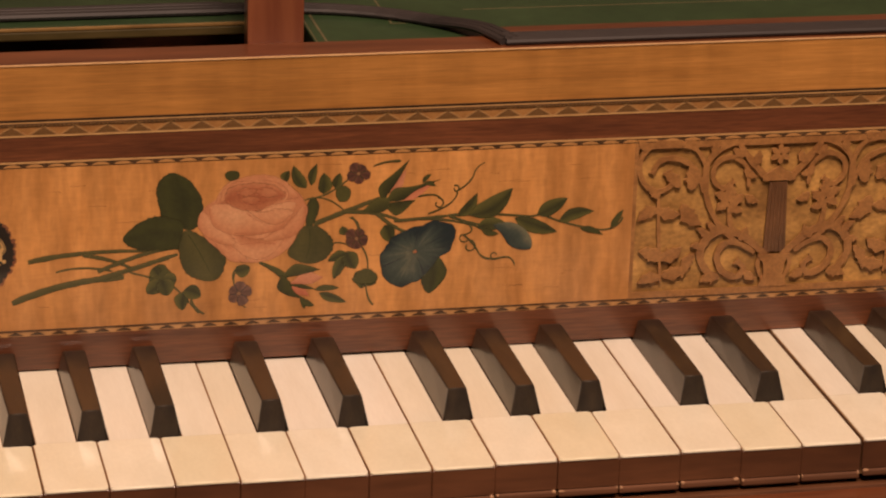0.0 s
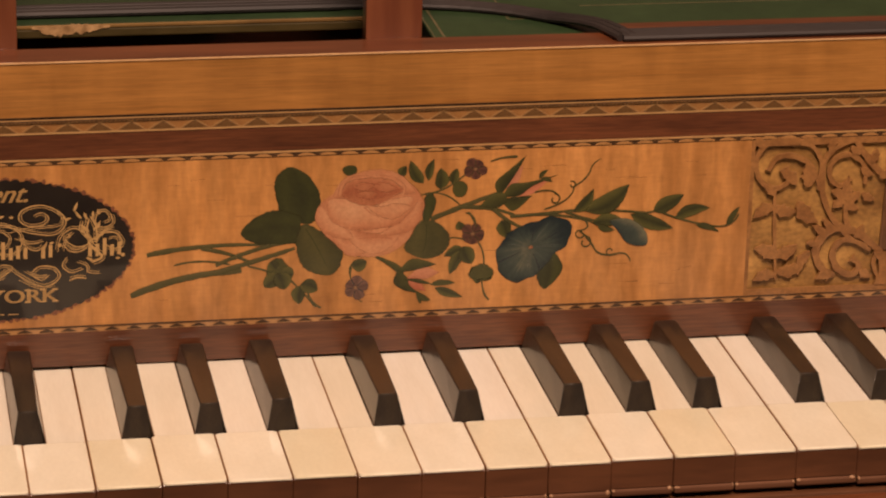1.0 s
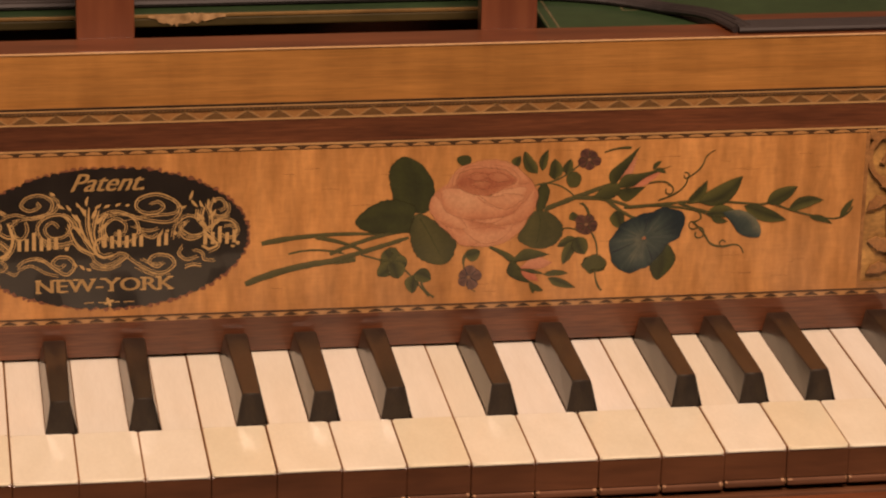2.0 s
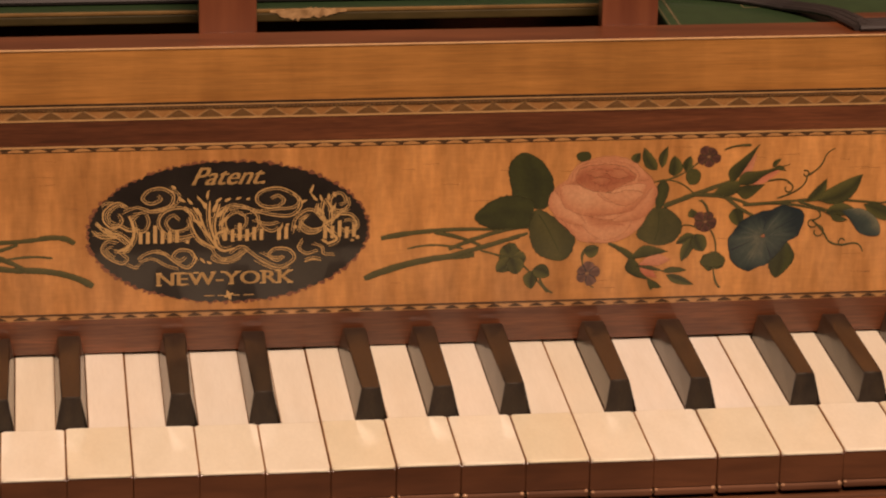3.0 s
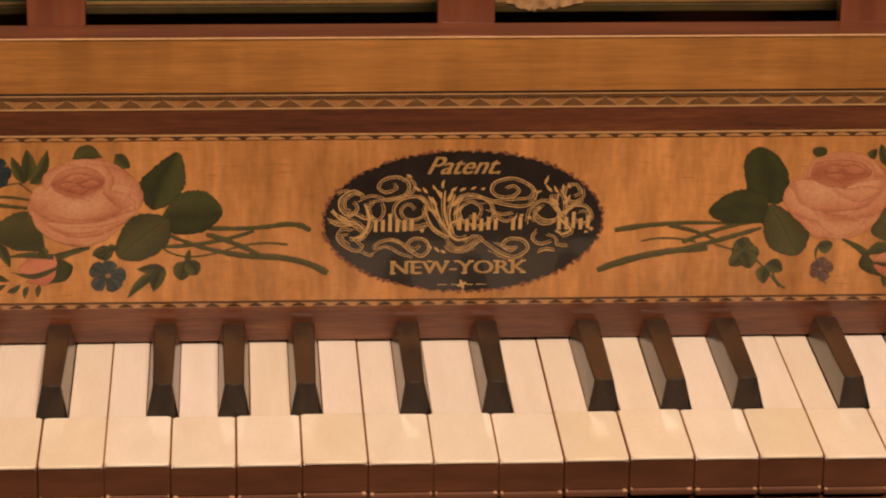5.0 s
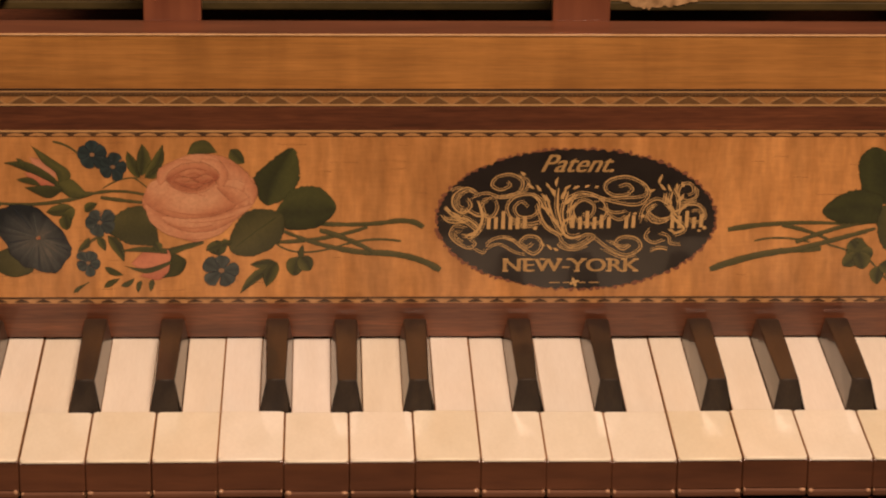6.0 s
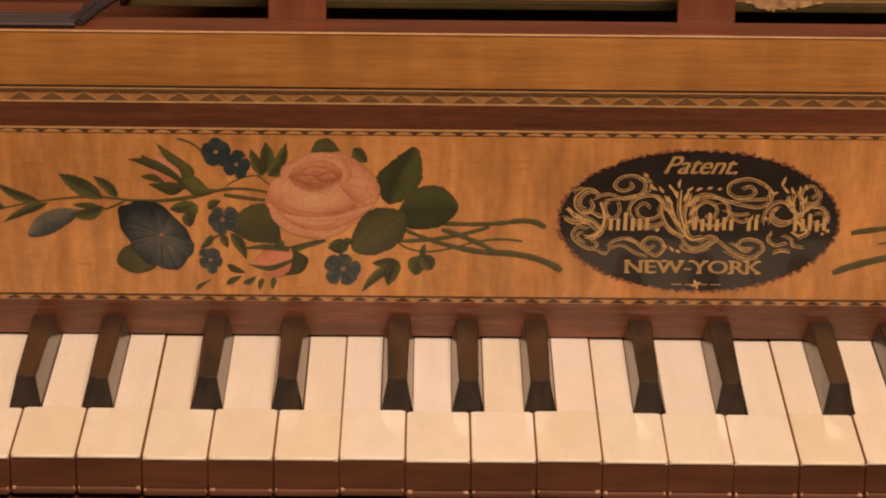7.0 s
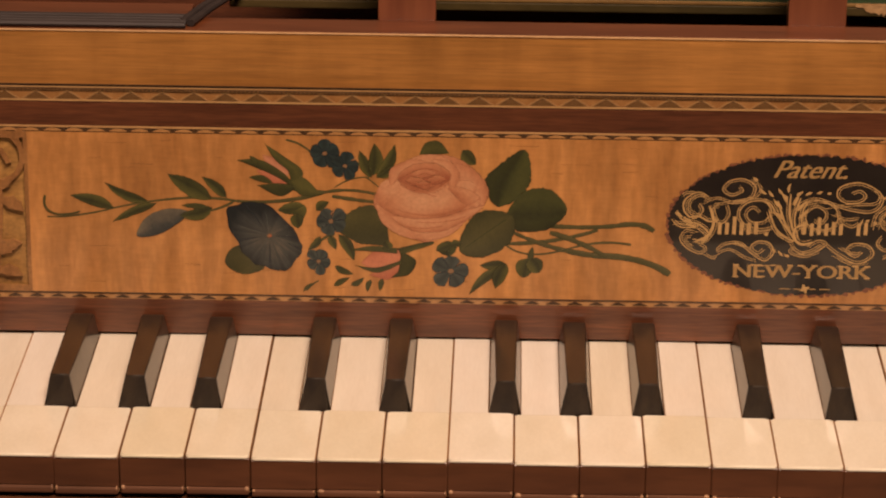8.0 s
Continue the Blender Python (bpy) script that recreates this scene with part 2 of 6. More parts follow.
# ---- the room ----
FLOOR = -0.72


def room():
    box("floor", -2.5, 3.0, -3.0, 2.2, FLOOR - 0.1, FLOOR, FLOOR_WOOD)
    tagged(bpy.data.objects["floor"], "dark polished wooden floor of the room", "floor", kind="structure")
    for name, x0, x1, y0, y1 in (("wall_north", -2.5, 3.0, 2.2, 2.35), ("wall_south", -2.5, 3.0, -3.15, -3.0),
                                 ("wall_west", -2.65, -2.5, -3.15, 2.35), ("wall_east", 3.0, 3.15, -3.15, 2.35)):
        tagged(box(name, x0, x1, y0, y1, FLOOR - 0.1, 2.0, PLASTER), "plain warm grey plaster wall", "wall", kind="structure")
    tagged(box("ceiling", -2.65, 3.15, -3.15, 2.35, 2.0, 2.1, PLASTER), "plain plaster ceiling", "ceiling", kind="structure")


room()

# ---- the case of the square piano ----
PITCH = 0.0232
FRONT, BACK = -0.0415, 0.069
FIRST, LAST = -13, 26
LEFT_END, RIGHT_END = FIRST * PITCH - 0.004, (LAST + 1) * PITCH + 0.004
FACE = BACK
TOP = 0.1225


def piano_case():
    case = thing("piano_case", (0.16, 0.2, FLOOR), "mahogany case of a square piano on four legs", "piano")
    inv = Matrix.Translation((-0.16, -0.2, -FLOOR))
    made = [box("keybed", LEFT_END - 0.3, RIGHT_END + 0.35, -0.075, 0.56, -0.075, -0.045, MAHOGANY, None, 0.002),
            box("key_slip", LEFT_END, RIGHT_END, -0.066, -0.0445, -0.045, -0.0172, MAHOGANY_TOP, None, 0.0015, "polished mahogany slip under the key fronts"),
            box("key_rail", LEFT_END, RIGHT_END, -0.0440, 0.060, -0.045, -0.0168, KEYWOOD, None, 0.001),
            box("case_end", LEFT_END - 0.32, LEFT_END - 0.3, -0.075, 0.56, -0.075, 0.16, MAHOGANY, None, 0.002),
            box("case_end", RIGHT_END + 0.35, RIGHT_END + 0.37, -0.075, 0.56, -0.075, 0.16, MAHOGANY, None, 0.002),
            box("case_back", LEFT_END - 0.3, RIGHT_END + 0.35, 0.56, 0.58, -0.075, 0.16, MAHOGANY, None, 0.002),
            box("key_cheek", LEFT_END - 0.3, LEFT_END - 0.001, -0.07, BACK - 0.001, -0.045, 0.02, MAHOGANY_TOP, None, 0.002),
            box("key_cheek", RIGHT_END + 0.001, RIGHT_END + 0.35, -0.07, BACK - 0.001, -0.045, 0.02, MAHOGANY_TOP, None, 0.002)]
    for x in (LEFT_END - 0.24, RIGHT_END + 0.29):
        for y in (-0.02, 0.50):
            bm = bmesh.new()
            bmesh.ops.create_cone(bm, cap_ends=True, segments=20, radius1=0.018, radius2=0.03, depth=-0.075 - FLOOR, matrix=Matrix.Translation((x, y, (FLOOR - 0.075) / 2)))
            made.append(part("leg", bm, MAHOGANY_POST))
    for ob in made:
        ob.parent = case
        ob.matrix_parent_inverse = inv


piano_case()

# ---- the keyboard ----
SHIFT = {1: -0.0034, 2: 0.0, 3: 0.0032, 5: -0.0036, 6: 0.0030}   # sharps beside the joints between naturals
SHARP_HALF = 0.0057


# old keys that no longer stand quite in line, in metres
ASKEW = {-5: 0.0008, -4: 0.0013, -3: 0.0011, -1: 0.0011, 0: 0.0008, 2: 0.0006, 6: 0.0002, 7: 0.0005, 9: -0.0005, 10: -0.0006, 11: -0.0003, 13: -0.0005, 14: -0.0003,
         16: -0.0005, 17: -0.0012, 18: -0.0021, 20: -0.0013, 21: -0.0015}


def sharp_at(k):
    return k * PITCH + SHIFT[(k - 1) % 7] + ASKEW.get(k, 0.0)


def has_sharp(k):
    return (k - 1) % 7 in SHIFT and FIRST < k <= LAST


def natural_key(i, parent, rng):
    lift = rng.uniform(-0.0004, 0.0004)
    gap = 0.00044
    wide = 0.0005 if i == 22 else 0.0
    lift += 0.0007 if i >= 22 else 0.0
    x0, x1 = i * PITCH + 0.0006 + gap + wide + rng.uniform(-1, 1) * 0.00012, (i + 1) * PITCH + 0.0006 - gap + rng.uniform(-1, 1) * 0.00012
    t0 = sharp_at(i) + SHARP_HALF + 0.0004 if has_sharp(i) else x0
    t1 = sharp_at(i + 1) - SHARP_HALF - 0.0004 if has_sharp(i + 1) else x1
    e0, e1 = (0.0002 if has_sharp(i) else 0.0003), (0.0002 if has_sharp(i + 1) else 0.0003)
    end = BACK + 0.05
    nose = FRONT + rng.uniform(-0.0004, 0.0004)
    bm = bmesh.new()
    slab(bm, [(x0 - 0.0003, nose + 0.0012), (x1 + 0.0003, nose + 0.0012), (x1 + 0.0003, 0.0), (t1 + e1, 0.0), (t1 + e1, end), (t0 - e0, end), (t0 - e0, 0.0), (x0 - 0.0003, 0.0)], -0.0146 + lift, -0.0004 + lift)
    key = part("natural_key", bm, LIMEWOOD, parent)
    # the wooden front with a small worn lip along its foot
    bm = bmesh.new()
    box_mesh(bm, x0 - 0.0004, x1 + 0.0004, nose, nose + 0.0014, -0.0122 + lift, -0.0011 + lift, 0.0003, 1)
    part("key_front", bm, KEYWOOD, key)
    bm = bmesh.new()
    box_mesh(bm, x0 - 0.0001, x1 + 0.0001, nose - 0.0010, nose + 0.0014, -0.0148 + lift, -0.0123 + lift, 0.0007, 2)
    part("key_lip", bm, KEYLIP, key, "rounded wooden lip under the key front")
    for s in (-1, 1):
        w = rng.uniform(0.0006, 0.0024)
        cx = (x0 if s < 0 else x1) - s * w * 0.5
        bm = bmesh.new()
        bmesh.ops.create_icosphere(bm, subdivisions=2, radius=1.0, matrix=Matrix.LocRotScale((cx, nose - 0.0004, -0.0127 + lift), None, (w * 0.55, 0.0009, rng.uniform(0.0005, 0.0011))))
        part("worn_corner", bm, CHIP, key, "pale worn corner of the lip")
    bm = bmesh.new()
    box_mesh(bm, x0, x1, nose - 0.0003, -0.00012, -0.0010 + lift, lift)
    upright = [e for e in bm.edges if abs(e.verts[0].co.z - e.verts[1].co.z) > 0.0005]
    bmesh.ops.bevel(bm, geom=upright, offset=0.0007, segments=2, affect="EDGES")
    rim = [e for e in bm.edges if all(v.co.z > lift - 0.0001 and v.co.y < -0.004 for v in e.verts) and e.calc_face_angle(0) > 0.5]
    for f in bmesh.ops.bevel(bm, geom=rim, offset=0.0005, segments=3, affect="EDGES")["faces"]:
        f.smooth = True
    part("head_plate", bm, IVORY_HEAD, key, "slightly yellowed ivory plate of the key head")
    bm = bmesh.new()
    box_mesh(bm, t0, t1, 0.00012, end, -0.0010 + lift, lift - 0.00005)
    part("tail_plate", bm, IVORY, key, "ivory plate of the key tail")


def sharp_key(k, parent, rng):
    x = sharp_at(k) + rng.uniform(-1, 1) * 0.00012
    z1 = 0.0111 + rng.uniform(-1, 1) * 0.0003
    end = BACK - 0.0012
    bm = bmesh.new()
    base, top = 0.0057, 0.0035
    lean = rng.uniform(-1, 1) * 0.0003
    # cross-sections from front to rear: y, height of the top, half breadth of the top, its sideways lean
    rings = []
    for y, yt, zt, ht, ln in ((0.0002, 0.0034, z1, top, lean), (0.030, 0.030, z1 - 0.0004, top + 0.0004, lean * 0.5), (end - 0.004, end - 0.004, z1 - 0.0010, top + 0.0008, 0.0),
                              (end - 0.0012, end - 0.0012, z1 - 0.0016, top + 0.0006, 0.0), (end, end, z1 - 0.0034, top + 0.0002, 0.0)):
        rings.append([bm.verts.new(p) for p in ((x - base, y, -0.006), (x - base, y, 0.0006), (x - ht + ln, yt, zt), (x + ht + ln, yt, zt), (x + base, y, 0.0006), (x + base, y, -0.006))])
    for a, b in zip(rings, rings[1:]):
        for j in range(6):
            bm.faces.new((a[j], a[(j + 1) % 6], b[(j + 1) % 6], b[j]))
    bm.faces.new(rings[0])
    bm.faces.new(rings[-1][::-1])
    bmesh.ops.recalc_face_normals(bm, faces=bm.faces)
    arris = [e for e in bm.edges if max(w.co.z for w in e.verts) > 0.005 and e.calc_face_angle(0) > 0.4]
    for f in bmesh.ops.bevel(bm, geom=arris, offset=0.00035, segments=2, affect="EDGES")["faces"]:
        f.smooth = True
    bmesh.ops.recalc_face_normals(bm, faces=bm.faces)
    part("sharp_key", bm, EBONY, parent)


def keyboard():
    board = thing("keyboard", (0, 0, 0), "piano keyboard with ivory naturals and black sharps", "keyboard")
    rng = random.Random(5)
    for i in range(FIRST, LAST + 1):
        natural_key(i, board, rng)
    for k in range(FIRST, LAST + 1):
        if has_sharp(k):
            sharp_key(k, board, rng)


keyboard()

# ---- the nameboard ----
N0, N1 = LEFT_END + 0.0, RIGHT_END - 0.0


def strip(name, z0, z1, material, parent, proud=0.0, depth=0.012, label="", bevel=0.0, x0=N0, x1=N1):
    return box(name, x0, x1, FACE - proud, FACE + depth, z0, z1, material, parent, bevel, label)


nameboard = thing("nameboard", (0, 0, 0), "satinwood nameboard with inlaid bands, painted flower sprays and a black oval", "nameboard")
strip("lower_rail", 0.0012, 0.0150, MAHOGANY_RAIL, nameboard, 0.0, label="dark mahogany rail behind the keys")
strip("veneer_panel", 0.0175, 0.0822, SATIN, nameboard, 0.0, label="figured satinwood panel", x0=-0.138, x1=0.451)
strip("middle_rail", 0.0848, 0.0945, MAHOGANY, nameboard, 0.0, label="dark mahogany crossbanding")
strip("upper_panel", 0.1012, TOP - 0.0002, SATIN_LONG, nameboard, 0.0, depth=0.012, label="plain satinwood band")

# ---- inlaid bands of the nameboard ----


def shared(name, mesh, at, parent):
    ob = new(name, mesh)
    ob.location = at
    ob.parent = parent
    return ob


def plate_mesh(name, outline, material, thick=0.0003):
    bm = prism(bmesh.new(), [(x / 1000, z / 1000) for x, z in outline], -thick, 0.0004)
    mesh = bpy.data.meshes.new(name)
    bm.to_mesh(mesh)
    bm.free()
    mesh.materials.append(material)
    return mesh


def dome(w, h, n=10):
    return [(-w / 2, 0), (w / 2, 0)] + [(w / 2 * math.cos(a), h * math.sin(a) ** 1.5) for a in (math.pi * i / n for i in range(1, n))]


def triangle_band():
    ground = strip("triangle_banding", 0.0945, 0.1012, INLAY_GROUND, nameboard, label="inlaid banding of shaded triangles under a beaded line")
    strip("stringing", 0.0945, 0.0952, STRING_LIGHT, ground, 0.0003)
    strip("stringing", 0.0998, 0.1003, STRING_LIGHT, ground, 0.0003)
    strip("stringing", 0.1004, 0.1012, STRING_BLACK, ground, 0.0003)
    strip("stringing", 0.0984, 0.0997, STRING_DARK, ground, 0.0002)
    tri = plate_mesh("triangle", [(-4.6, 0), (4.6, 0), (0, 2.9)], INLAY_BROWN)
    zig = plate_mesh("zigzag", [(-5.9, 0), (-5.4, 0), (0, 3.2), (5.4, 0), (5.9, 0), (0.2, 3.65), (-0.2, 3.65)], ZIGZAG, 0.0002)
    pitch = 0.01185
    for i in range(int((N1 - N0) / pitch)):
        x = N0 + pitch * (i + 0.5)
        shared("triangle", tri, (x, FACE, 0.0953), ground)
        shared("zigzag_line", zig, (x, FACE, 0.0952), ground)
    # the beads of the upper line, too small to pick apart
    bm = bmesh.new()
    n = int((N1 - N0) / 0.0016)
    for i in range(n):
        x = N0 + 0.0016 * (i + 0.5)
        box_mesh(bm, x - 0.0005, x + 0.0005, FACE - 0.0005, FACE, 0.0987, 0.0994)
    tagged(part("beaded_inlay", bm, INLAY_BROWN, ground), kind="stuff")


def lens_band(z0, inverted):
    ground = strip("lens_banding", z0, z0 + 0.0026, INLAY_PALE if inverted else STRING_DARK, nameboard, label="narrow inlaid banding of small half-round pieces")
    if inverted:
        strip("stringing", z0 + 0.0021, z0 + 0.0026, STRING_DARK, ground, 0.0003)
        mesh = plate_mesh("half_lens", [(-2.9, 0), (2.9, 0), (1.2, 0.75), (0, 1.15), (-1.2, 0.75)], STRING_DARK)
        zb = z0 + 0.0006
    else:
        strip("stringing", z0 + 0.0019, z0 + 0.0026, STRING_LIGHT, ground, 0.0003)
        mesh = plate_mesh("half_lens", dome(6.6, 1.05), INLAY_PALE)
        zb = z0 + 0.0005
    pitch = 0.00825
    for i in range(int((N1 - N0) / pitch)):
        shared("half_lens", mesh, (N0 + pitch * (i + 0.5), FACE, zb), ground)


triangle_band()
lens_band(0.0822, False)
lens_band(0.0150, True)
# added strip: the glint on the top arris, put into its colour
strip("edge_highlight_strip", TOP - 0.0005, TOP + 0.0001, EDGE_HIGHLIGHT, nameboard, 0.0004, 0.0, "thin pale strip coloured as the highlight along the top edge", x0=N0, x1=N1)

# ---- painting on the nameboard: thin coats, each over the last ----
LAYER = [0]
RNG = random.Random(11)


def film_depth():
    LAYER[0] += 1
    return FACE - 0.00006 - 0.0000012 * LAYER[0]


def coat(name, outline, material, parent, soft=0.3):
    """One flat stroke of paint; outline in millimetres (x, z). soft: the share of its breadth over which it thins out."""
    y = film_depth()
    n = len(outline)
    bm = bmesh.new()
    thin, tone = bm.verts.layers.float.new("thin"), bm.verts.layers.float.new("pigment")
    if soft <= 0:
        bm.faces.new([bm.verts.new((x / 1000, y, z / 1000)) for x, z in outline])
    else:
        cx, cz = sum(p[0] for p in outline) / n, sum(p[1] for p in outline) / n
        rings = []
        for k, t in ((1 + soft * 0.42, 1.0), (1 - soft * 0.58 if soft < 0.8 else 0.1, 0.0)):
            ring = []
            for x, z in outline:
                v = bm.verts.new(((cx + (x - cx) * k) / 1000, y, (cz + (z - cz) * k) / 1000))
                v[thin] = t
                ring.append(v)
            rings.append(ring)
        for i in range(n):
            j = (i + 1) % n
            bm.faces.new((rings[0][i], rings[0][j], rings[1][j], rings[1][i]))
        bm.faces.new(rings[1])
    for v in bm.verts:
        v[tone] = 0.5
    bm.normal_update()
    for f in bm.faces:
        if f.normal.y > 0:
            f.normal_flip()
    return part(name, bm, material, parent)


def ribbon(bm, pts, widths, y0, y1=None):
    """A strip of quads along pts (millimetres) with a width at each; with y1 it is a bar from y0 to y1."""
    sides = []
    for i, (x, z) in enumerate(pts):
        a, b = pts[max(i - 1, 0)], pts[min(i + 1, len(pts) - 1)]
        dx, dz = b[0] - a[0], b[1] - a[1]
        d = math.hypot(dx, dz) or 1
        nx, nz = -dz / d * widths[i] / 2, dx / d * widths[i] / 2
        sides.append(((x + nx, z + nz), (x - nx, z - nz)))
    front = [[bm.verts.new((p[0] / 1000, y0, p[1] / 1000)) for p in s] for s in sides]
    for a, b in zip(front, front[1:]):
        bm.faces.new((a[0], a[1], b[1], b[0]))
    if y1 is not None:
        back = [[bm.verts.new((p[0] / 1000, y1, p[1] / 1000)) for p in s] for s in sides]
        for (a, b), (c, d) in zip(zip(front, front[1:]), zip(back, back[1:])):
            bm.faces.new((a[0], b[0], d[0], c[0]))
            bm.faces.new((a[1], c[1], d[1], b[1]))
        bm.faces.new((front[0][0], back[0][0], back[0][1], front[0][1]))
        bm.faces.new((front[-1][0], front[-1][1], back[-1][1], back[-1][0]))
    bmesh.ops.recalc_face_normals(bm, faces=bm.faces)
    if y1 is None:
        for f in bm.faces:
            if f.normal.y > 0:
                f.normal_flip()
    return bm


def stroke(name, pts, widths, material, parent):
    """A painted line that is full along its middle and thins out to both sides."""
    y = film_depth()
    bm = bmesh.new()
    thin, tone = bm.verts.layers.float.new("thin"), bm.verts.layers.float.new("pigment")
    rows = []
    for i, (x, z) in enumerate(pts):
        a, b = pts[max(i - 1, 0)], pts[min(i + 1, len(pts) - 1)]
        dx, dz = b[0] - a[0], b[1] - a[1]
        d = math.hypot(dx, dz) or 1
        row = []
        for k, t, p in ((0.62, 1.0, 0.8), (0.3, 0.0, 0.65), (-0.3, 0.0, 0.3), (-0.62, 1.0, 0.2)):
            v = bm.verts.new(((x - dz / d * widths[i] * k) / 1000, y, (z + dx / d * widths[i] * k) / 1000))
            v[thin], v[tone] = t, p
            row.append(v)
        rows.append(row)
    for a, b in zip(rows, rows[1:]):
        for j in range(3):
            f = bm.faces.new((a[j], a[j + 1], b[j + 1], b[j]))
    bm.normal_update()
    for f in bm.faces:
        if f.normal.y > 0:
            f.normal_flip()
    return part(name, bm, material, parent)


def smooth(knots, n, before=None, after=None):
    """n + 1 points on a smooth line through the knots; before and after steer its ends."""
    k = [before or knots[0], *knots, after or knots[-1]]
    m = len(knots) - 1
    out = []
    for i in range(n + 1):
        u = m * i / n
        q = min(int(u), m - 1)
        u -= q
        a, b, c, d = k[q:q + 4]
        out.append(tuple(0.5 * (2 * b[e] + (c[e] - a[e]) * u + (2 * a[e] - 5 * b[e] + 4 * c[e] - d[e]) * u * u + (3 * b[e] - a[e] - 3 * c[e] + d[e]) * u ** 3) for e in (0, 1)))
    return out


def patch(parent, name, side_a, side_b, material, tones=(0.5, 0.5), feather=0.4, jag=0.0, rounded=False):
    """A brushed patch between two lines of knots. tones: the share of the lighter pigment, from the first line to the second; rounded ends are blunt."""
    n, m = (10 if rounded else 6) * max(len(side_a), len(side_b)), 9
    ends_a, ends_b = ((side_b[1], side_b[-2]), (side_a[1], side_a[-2])) if rounded else ((None, None), (None, None))
    y = film_depth()
    bm = bmesh.new()
    thin, tone = bm.verts.layers.float.new("thin"), bm.verts.layers.float.new("pigment")
    columns = []
    for i, (a, b) in enumerate(zip(smooth(side_a, n, *ends_a), smooth(side_b, n, *ends_b))):
        w = max(math.hypot(a[0] - b[0], a[1] - b[1]), 0.05)
        f, o = min(0.45, feather / w), min(3.0, 0.9 * feather / w)
        shift = [jag * RNG.uniform(-0.6, 0.6) / w for _ in range(2)] if w > 2 * feather else [0, 0]
        us = [-o + shift[0], f + shift[0]] + [f + (1 - 2 * f) * (k + 1) / (m + 1) for k in range(m)] + [1 - f + shift[1], 1 + o + shift[1]]
        column = []
        for k, u in enumerate(us):
            v = bm.verts.new(((a[0] + (b[0] - a[0]) * u) / 1000, y, (a[1] + (b[1] - a[1]) * u) / 1000))
            v[thin] = 1.0 if k in (0, m + 3) or (i in (0, n) and w > feather) else 0.0
            p = min(max(u, 0), 1) * (len(tones) - 1)
            q = min(int(p), len(tones) - 2)
            v[tone] = tones[q] + (tones[q + 1] - tones[q]) * (p - q) + 0.05 * RNG.uniform(-1, 1)
            column.append(v)
        columns.append(column)
    for a, b in zip(columns, columns[1:]):
        for k in range(m + 3):
            bm.faces.new((a[k], a[k + 1], b[k + 1], b[k]))
    bm.normal_update()
    for f in bm.faces:
        if f.normal.y > 0:
            f.normal_flip()
    return part(name, bm, material, parent)


def leaf(parent, bx, bz, tx, tz, width, material, fat=0):
    """A leaf from its base to its tip; fat 1 is broad and round-ended, 0 slim and pointed."""
    dx, dz = tx - bx, tz - bz
    width *= 0.85 if fat < 0.25 else 1.0
    bend = RNG.uniform(-0.11, 0.11)
    belly = 0.40 + 0.12 * fat + 0.05 * RNG.uniform(-1, 1)

    def side(k):
        out = [(bx, bz)]
        for s, w in ((belly * 0.42, 0.37 + 0.06 * fat), (belly, 0.5), (belly + (1 - belly) * 0.5, 0.38 + 0.08 * fat), (belly + (1 - belly) * 0.82, 0.17 + 0.14 * fat)):
            off = k * w * width + bend * math.hypot(dx, dz) * math.sin(math.pi * s)
            d = math.hypot(dx, dz)
            out.append((bx + dx * s - dz / d * off, bz + dz * s + dx / d * off))
        return out + [(tx, tz)]
    lit = (0.85, 0.75, 0.45, 0.08, 0.35, 0.25) if RNG.random() < 0.5 else (0.25, 0.35, 0.08, 0.45, 0.75, 0.85)
    if width < 3.0:
        lit = (0.35, 0.5)
    return patch(parent, "leaf", side(1), side(-1), material, lit, min(0.4, width * 0.12), 0.12 if width > 4 else 0.0)


def stem(parent, ax, az, bx, bz, cx, cz, w0, w1, material):
    n = 12
    pts, ws = [], []
    for i in range(n + 1):
        s = i / n
        pts.append(((1 - s) ** 2 * ax + 2 * s * (1 - s) * bx + s * s * cx, (1 - s) ** 2 * az + 2 * s * (1 - s) * bz + s * s * cz))
        ws.append((w0 + (w1 - w0) * s) * (0.75 if i in (0, n) else 1) * (1 + 0.12 * RNG.uniform(-1, 1)))
    return stroke("stem", pts, ws, material, parent)


def curl(parent, cx, cz, r):
    pts = [(cx + r * (0.4 + 0.6 * a / 6) * math.cos(a + cx), cz + r * (0.4 + 0.6 * a / 6) * math.sin(a + cx)) for a in (i * 0.4 for i in range(15))]
    return stroke("tendril", pts, [0.6] * len(pts), STEM, parent)


def blob(parent, cx, cz, rx, rz, turn, material, lobes=0, name="petal", deep=0.1, soft=0.3):
    a0 = radians(turn)
    pts = []
    phase = RNG.random() * 6
    for i in range(36):
        a = 2 * math.pi * i / 36
        k = 1 + (deep * math.cos(lobes * a + phase) if lobes else 0) + 0.02 * RNG.uniform(-1, 1)
        x, z = rx * k * math.cos(a), rz * k * math.sin(a)
        pts.append((cx + x * math.cos(a0) - z * math.sin(a0), cz + x * math.sin(a0) + z * math.cos(a0)))
    return coat(name, pts, material, parent, soft)


